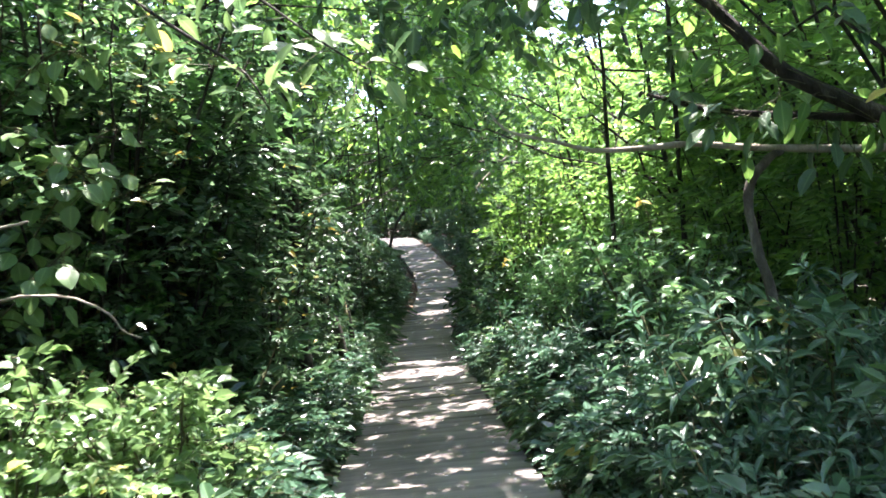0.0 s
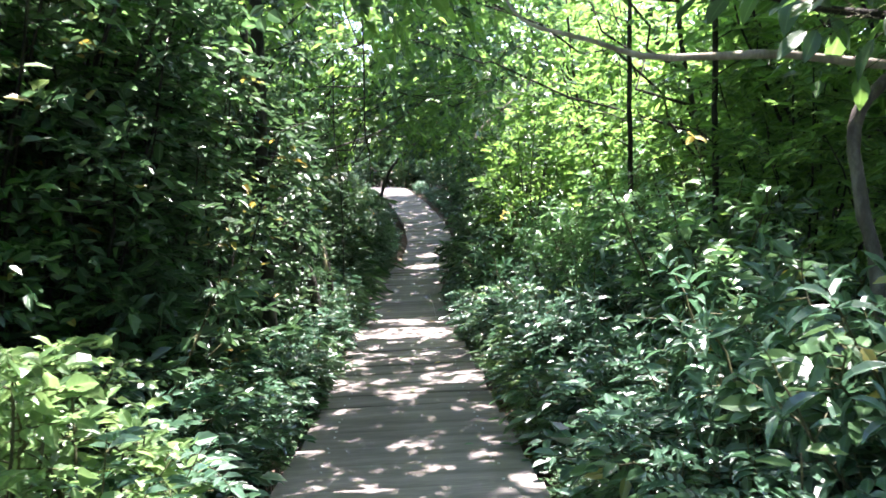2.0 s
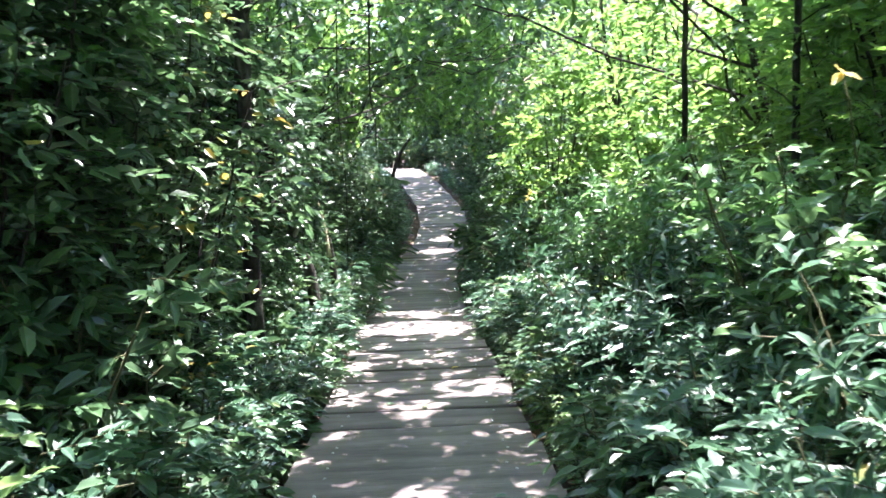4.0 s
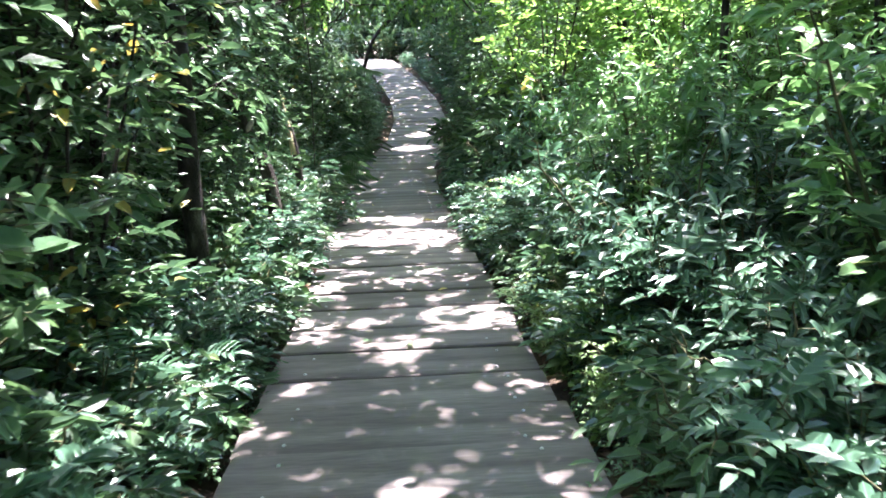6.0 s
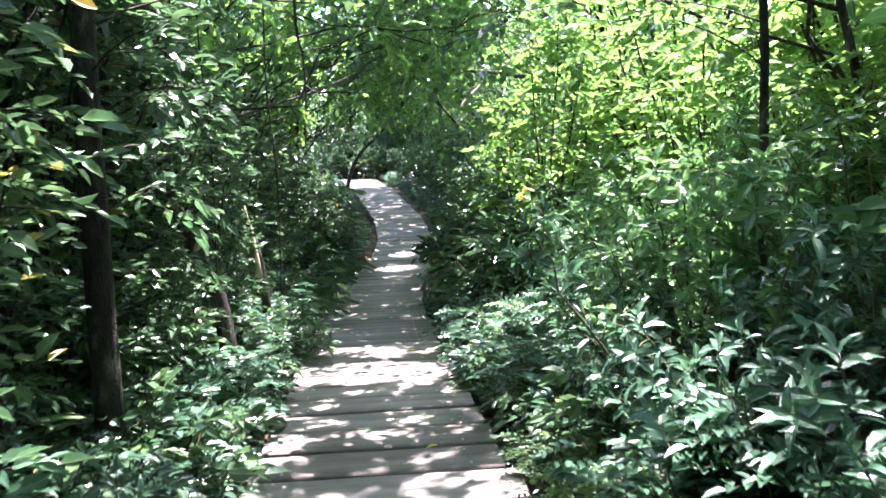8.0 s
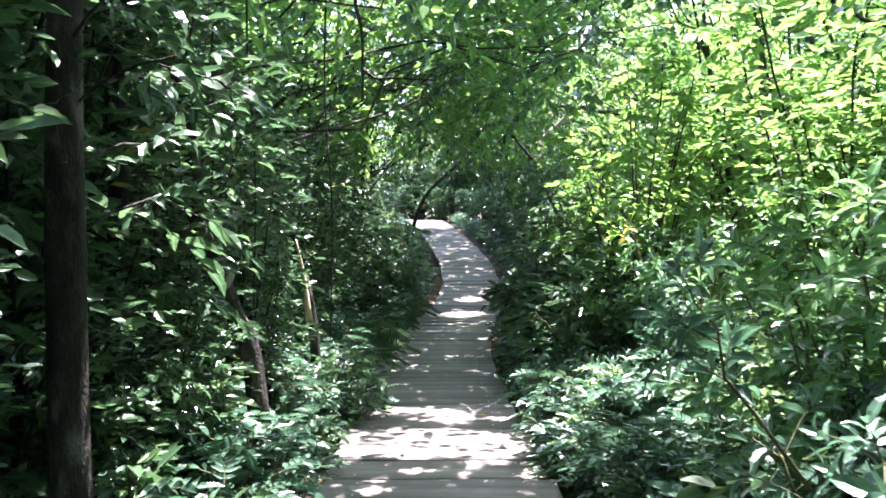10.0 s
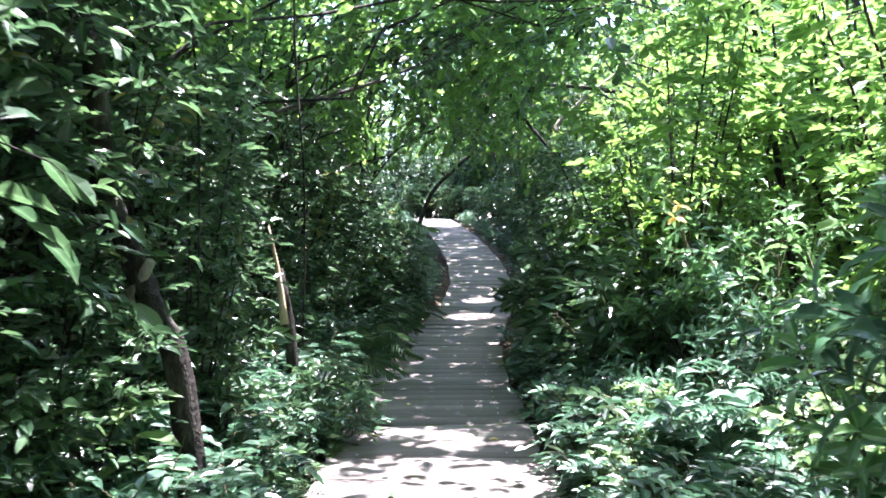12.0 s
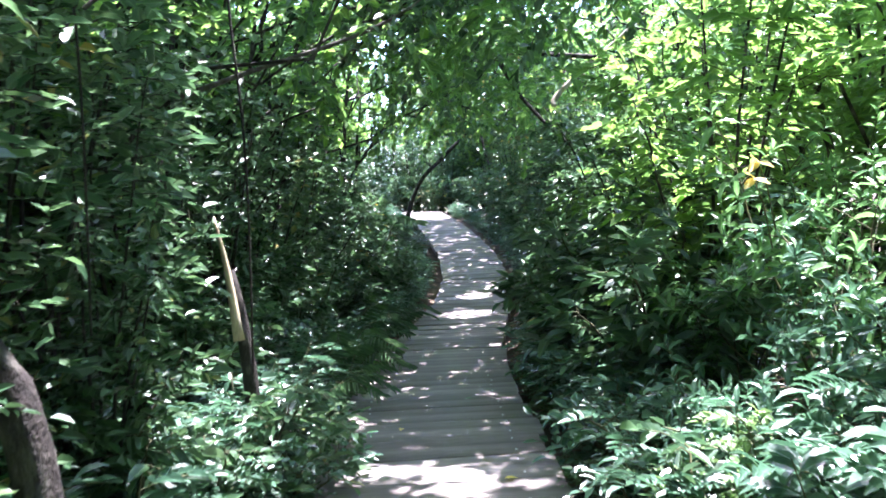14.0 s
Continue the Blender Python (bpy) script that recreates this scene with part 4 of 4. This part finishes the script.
for pts in ([(-2.7, 4.7, 0.9), (-2.4, 4.45, 1.5), (-2.0, 4.4, 1.75), (-1.65, 4.4, 1.58)], [(-2.8, 4.5, 0.7), (-2.35, 4.4, 1.2), (-2.1, 4.38, 1.5), (-1.75, 4.4, 1.95)], [(-2.6, 4.3, 0.8), (-2.2, 4.2, 1.1), (-1.9, 4.2, 1.35)], [(-2.9, 4.9, 1.4), (-2.4, 4.6, 2.1), (-2.0, 4.5, 2.4), (-1.7, 4.5, 2.3)], [(-2.7, 4.6, 1.7), (-2.3, 4.4, 2.0), (-2.05, 4.4, 1.9), (-1.85, 4.35, 1.7)]):
    leafy_branch("creeper", "pale green creeper with broad soft leaves", "vine", pts, 0.007, LEAF_BRIGHT, STEM, 34, 0.12, 0.095, 0.5, 0.3, 0.14)

# pale curling tendril and dry twig beside the sunlit bushes
for pts, r in (([(-1.75, 2.9, 0.9), (-1.6, 2.82, 1.15), (-1.33, 2.8, 1.17), (-1.17, 2.8, 1.1), (-1.12, 2.8, 1.03), (-1.06, 2.8, 1.0)], 0.006), ([(-1.9, 2.7, 1.2), (-1.55, 2.6, 1.37), (-1.3, 2.6, 1.42)], 0.009)):
    e = tagged(new("dry_tendril"), "pale dry tendril curling out of a bush", "vine", "dry tendrils")
    e.matrix_basis = Matrix.Translation(pts[0])
    part("stem", tubes("stem", [(spline(pts, 14) - np.array(pts[0]), np.linspace(r, r * 0.5, 14))], BARK_PALE, 6), e)

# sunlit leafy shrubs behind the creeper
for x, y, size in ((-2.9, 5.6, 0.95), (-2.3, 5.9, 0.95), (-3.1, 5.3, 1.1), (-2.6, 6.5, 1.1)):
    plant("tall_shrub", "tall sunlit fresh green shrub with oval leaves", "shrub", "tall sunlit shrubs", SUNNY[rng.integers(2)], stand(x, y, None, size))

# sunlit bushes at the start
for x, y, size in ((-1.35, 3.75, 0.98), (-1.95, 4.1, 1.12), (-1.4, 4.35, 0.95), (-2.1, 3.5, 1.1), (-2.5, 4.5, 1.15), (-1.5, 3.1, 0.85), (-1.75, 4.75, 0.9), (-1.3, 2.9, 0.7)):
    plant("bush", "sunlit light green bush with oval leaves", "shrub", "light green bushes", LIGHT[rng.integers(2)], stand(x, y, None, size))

for x, y, size in ((2.0, 7.5, 1.15), (2.4, 8.2, 1.25), (2.5, 7.0, 1.2), (1.9, 6.6, 1.1)):
    plant(*DARK_SHRUB, (BROAD + GLOSS)[rng.integers(5)], stand(x, y, None, size))

for x, y, size in ((1.38, 4.25, 1.05), (1.2, 4.7, 0.9), (1.8, 3.9, 1.1), (1.95, 3.2, 1.15), (1.15, 3.0, 0.7), (2.3, 4.5, 1.2), (1.55, 5.6, 1.05), (1.5, 7.9, 1.15), (1.95, 7.3, 1.2), (1.2, 6.9, 0.8), (-1.55, 7.9, 0.75), (0.85, 12.6, 0.8)):
    plant("whorled_shrub", "dark glossy shrub with long leaves in whorls", "shrub", "whorled shrubs", WHORL[rng.integers(2)], stand(x, y, None, size))

# hanging vine with a hooked side shoot
vine = tagged(new("hanging_vine"), "thin dark vine hanging over the boardwalk edge", "vine")
vine.matrix_basis = Matrix.Translation((-0.67, 9.38, 3.6))
part("stem", tubes("stem", [(spline([(-0.05, 0.1, 0.1), (0.03, 0.03, -0.9), (0.0, 0, -1.95), (0.03, -0.01, -2.2), (0.03, -0.03, -2.45)], 16), np.linspace(0.011, 0.005, 16))], BARK, 6), vine)
part("side_shoot", tubes("side_shoot", [(spline([(0.03, -0.02, -2.33), (0.08, -0.02, -2.37), (0.16, -0.02, -2.37), (0.3, -0.02, -2.38)], 8), np.linspace(0.007, 0.003, 8))], BARK, 5), vine)
part("cross_shoot", tubes("cross_shoot", [(spline([(0.0, 0, -1.97), (0.15, 0.02, -2.03), (0.4, 0.06, -2.05)], 8), np.linspace(0.006, 0.003, 8))], BARK, 5), vine)
for x, y, z in ((-1.35, 12.6, -0.2), (-1.75, 11.9, 0.1)):
    v = tagged(new("hanging_vine"), "thin dark vine hanging among leaves", "vine")
    v.matrix_basis = Matrix.Translation((x, y, z))
    part("stem", tubes("stem", [(spline([(0, 0, 0), (0.03, 0, 1.0), (-0.02, 0.05, 2.0), (0.05, 0.1, 3.6)], 14), np.linspace(0.005, 0.009, 14))], BARK, 5), v)

# bare and mossy branches crossing above the far path
leafy_branch("slanting_branch", "pale mossy branch slanting up through leaves", "branch", [(-2.9, 15.0, 1.3), (-2.02, 15.1, 1.6), (-1.42, 15.13, 1.76), (-0.98, 15.15, 1.9), (-0.61, 15.17, 2.09), (0.1, 15.3, 2.6)], 0.024, LEAF_DARK, BARK_GREY, 34, 0.1, 0.04, 0.6, 0.1, 0.3)
leafy_branch("level_branch", "thin brown branch level above the path", "branch", [(2.4, 21.2, 2.5), (1.52, 21.08, 2.64), (0.66, 21.05, 2.73), (-0.32, 21.02, 2.82)], 0.05, LEAF_DARK, BARK, 30, 0.14, 0.055, 0.7, 0.1, 0.4)
leafy_branch("forked_branch", "pale brown branch rising at a slant", "branch", [(0.95, 21.0, 1.95), (1.0, 21.04, 2.1), (1.47, 21.08, 2.52), (1.94, 21.11, 2.88), (2.4, 21.2, 3.3)], 0.045, LEAF_CANOPY, BARK_PALE, 20, 0.14, 0.055, 0.6, 0.4, 0.3)
leafy_branch("fallen_branch", "dark branch drooping across shrubs", "branch", [(0.2, 20.9, 2.6), (0.47, 21.02, 2.13), (1.08, 21.02, 1.44), (1.79, 21.02, 0.9), (2.2, 21.0, 0.4)], 0.035, LEAF_DARK, BARK, 16, 0.12, 0.05, 0.6, 0.1, 0.3)
bole("thin dark sapling leaning over the path bend", [(-2.3, 32.8, ground_z(-2.3, 32.8) - 0.05), (-2.27, 32.86, 0.17), (-2.07, 32.89, 0.85), (-1.76, 32.93, 1.49), (-1.24, 32.97, 1.99), (-0.28, 33.04, 2.85), (0.5, 33.2, 3.4)], [0.07, 0.065, 0.06, 0.06, 0.055, 0.05, 0.03], BARK, 16, "sapling")

# palm and fern fronds
PALM = frond_meshes(8, 2.2, LEAF_FERN, 24)
for x, y, size in ((-4.0, 30.6, 1.15), (-4.0, 27.0, 0.9)):
    plant("palm", "dark green palm clump with arching fronds", "palm", "palms", PALM, stand(x, y, None, size))
for x, y, size in ((-1.75, 15.4, 0.9), (-1.9, 16.6, 1.0), (-1.85, 18.2, 1.1), (-1.6, 14.6, 0.7), (-1.7, 17.3, 0.9), (-2.1, 20.0, 1.2), (-1.75, 21.5, 1.1)):
    plant("fern", "dark green fern with arching narrow fronds", "fern", "ferns", FRONDS[rng.integers(2)], stand(x, y, None, size))


def seedling(x, y, height, count, ll, lw, mat, label):
    e = tagged(new("seedling"), label, "plant", "seedlings")
    e.matrix_basis = Matrix.Translation(foot(x, y))
    part("stalk", tubes("stalk", [(spline([(0, 0, 0), (0.02, 0.01, height * 0.5), (0.0, -0.02, height)], 7), np.linspace(0.007, 0.003, 7))], STEM, 5), e)
    for i in range(count):
        a = i * 2.4 + rng.uniform(-0.3, 0.3)
        z = height * (1 - 0.5 * (i / count) ** 1.3)
        d = (math.cos(a), math.sin(a), rng.uniform(-0.05, 0.3))
        put_leaf(e, mat, (0.02 * math.cos(a), 0.02 * math.sin(a), z), d, (-0.2 * math.cos(a), -0.2 * math.sin(a) - 0.1, 1), ll * rng.uniform(0.8, 1.15), lw * rng.uniform(0.85, 1.1))
    return e


for x, y, hgt in ((-1.35, 8.75, 0.6), (-1.55, 8.5, 0.7), (-1.85, 8.8, 0.8), (-1.5, 8.95, 0.55), (-1.62, 10.75, 1.0), (-1.95, 10.75, 0.86), (-1.9, 10.5, 0.7), (-1.75, 10.3, 0.6), (-1.45, 10.4, 0.45), (-1.6, 9.9, 0.5), (-1.38, 13.0, 0.4), (-1.5, 9.5, 0.55), (-1.35, 8.7, 0.4)):
    seedling(x, y, hgt, 12, 0.21, 0.088, LEAF_BRIGHT, "young plant with large fresh green leaves")

seedling(0.98, 3.52, 0.86, 5, 0.13, 0.08, LEAF_BRIGHT, "young plant with broad pale green leaves")
seedling(0.55, 8.05, 0.42, 6, 0.13, 0.085, LEAF_BRIGHT, "young plant with broad pale green leaves")

# glossy plants with long leaflets, in the sun and in the shade of the shrubs
LONG = [herb_meshes(0.75, 9, 6, 0.12, 0.042, LEAF_GLOSSY, 0.6, LEAF_FULL) for _ in range(2)]
for x, y, size in ((1.3, 7.85, 1.35), (1.0, 7.6, 1.1), (1.6, 8.1, 1.3), (1.25, 6.6, 0.9), (0.95, 6.0, 0.8), (1.15, 5.0, 0.9), (1.1, 4.2, 0.95), (1.4, 3.6, 1.0), (0.42, 11.75, 0.85), (0.62, 12.0, 0.95), (1.2, 11.7, 1.25), (1.6, 11.9, 1.3), (0.95, 11.4, 1.1), (1.5, 12.4, 1.2), (1.0, 10.4, 0.9), (-1.75, 12.0, 0.9), (-1.85, 12.6, 0.9), (-1.68, 11.5, 0.8), (-1.5, 6.6, 0.9), (-1.4, 5.6, 0.9), (-1.45, 7.6, 0.95), (-1.4, 8.2, 0.9)):
    plant("long_leaved_plant", "glossy blue-green plant with long feathered leaflets", "plant", "long-leaved plants", LONG[rng.integers(2)], stand(x, y, None, size))

# yellowed leaves hanging in shrubs
for x, y, z in ((0.86, 12.39, 0.55), (0.9, 12.45, 0.62), (-1.1, 7.4, 2.6), (1.35, 5.6, 1.3)):
    e = tagged(new("yellowed_twig"), "twig with yellowed leaves among green shrubs", "branch", "yellowed twigs")
    e.matrix_basis = Matrix.Translation((x, y, z))
    part("twig", tubes("twig", [(np.array([(0.1, 0.1, -0.3), (0.05, 0.05, -0.1), (0, 0, 0)]), [0.004, 0.003, 0.002])], STEM, 4), e)
    for i in range(3):
        put_leaf(e, LEAF_YELLOW, (0, 0, 0), (math.cos(i * 2.0) * 0.8, -0.4, math.sin(i * 1.7) * 0.5 - 0.2), (0.2, -0.6, 0.8), 0.07, 0.036)

# leaves fallen on the planks
for x, y, mat, turn in ((-0.59, 8.59, LEAF_DARK, 40), (-0.29, 8.48, LEAF_BRIGHT, 120), (-0.22, 13.36, LEAF_YELLOW, 10), (-0.17, 10.65, LEAF_DARK, -30), (-0.5, 10.3, LEAF_DARK, 70), (-0.05, 9.9, LEAF_YELLOW, 200), (-0.75, 12.0, LEAF_DARK, 100), (0.1, 6.4, LEAF_DARK, 15), (-0.9, 14.6, LEAF_YELLOW, 80), (-0.4, 15.6, LEAF_DARK, 160)):
    e = tagged(new("fallen_leaf"), "small fallen leaf lying on a plank", "leaf", "fallen leaves")
    e.matrix_basis = pose(x, y, path_z(y) + 0.012, 0, 0, turn)
    put_leaf(e, mat, (0, 0, 0), (1, 0, 0.15), (0, 0, 1), 0.075, 0.04, "blade")

# litter on the soil beside the planks
litter = Leaves(LEAF_SMALL)
k = 0
while k < 7000:
    y = rng.uniform(-2, 24)
    off = rng.uniform(0.72, 4.0) * (1 if rng.random() < 0.5 else -1)
    x = path_x(y) + off
    a = rng.uniform(0, 2 * math.pi)
    litter.add(np.array([x, y, ground_z(x, y) + 0.01 + rng.uniform(0, 0.02)]), np.array([math.cos(a), math.sin(a), rng.normal(0, 0.2)]), np.array([rng.normal(0, 0.3), rng.normal(0, 0.3), 1.0]), rng.uniform(0.05, 0.11), rng.uniform(0.025, 0.05))
    k += 1
tagged(new("leaf_litter", litter.mesh("leaf_litter", LITTER)), "dry brown leaf litter on the forest soil", "litter", kind="stuff")
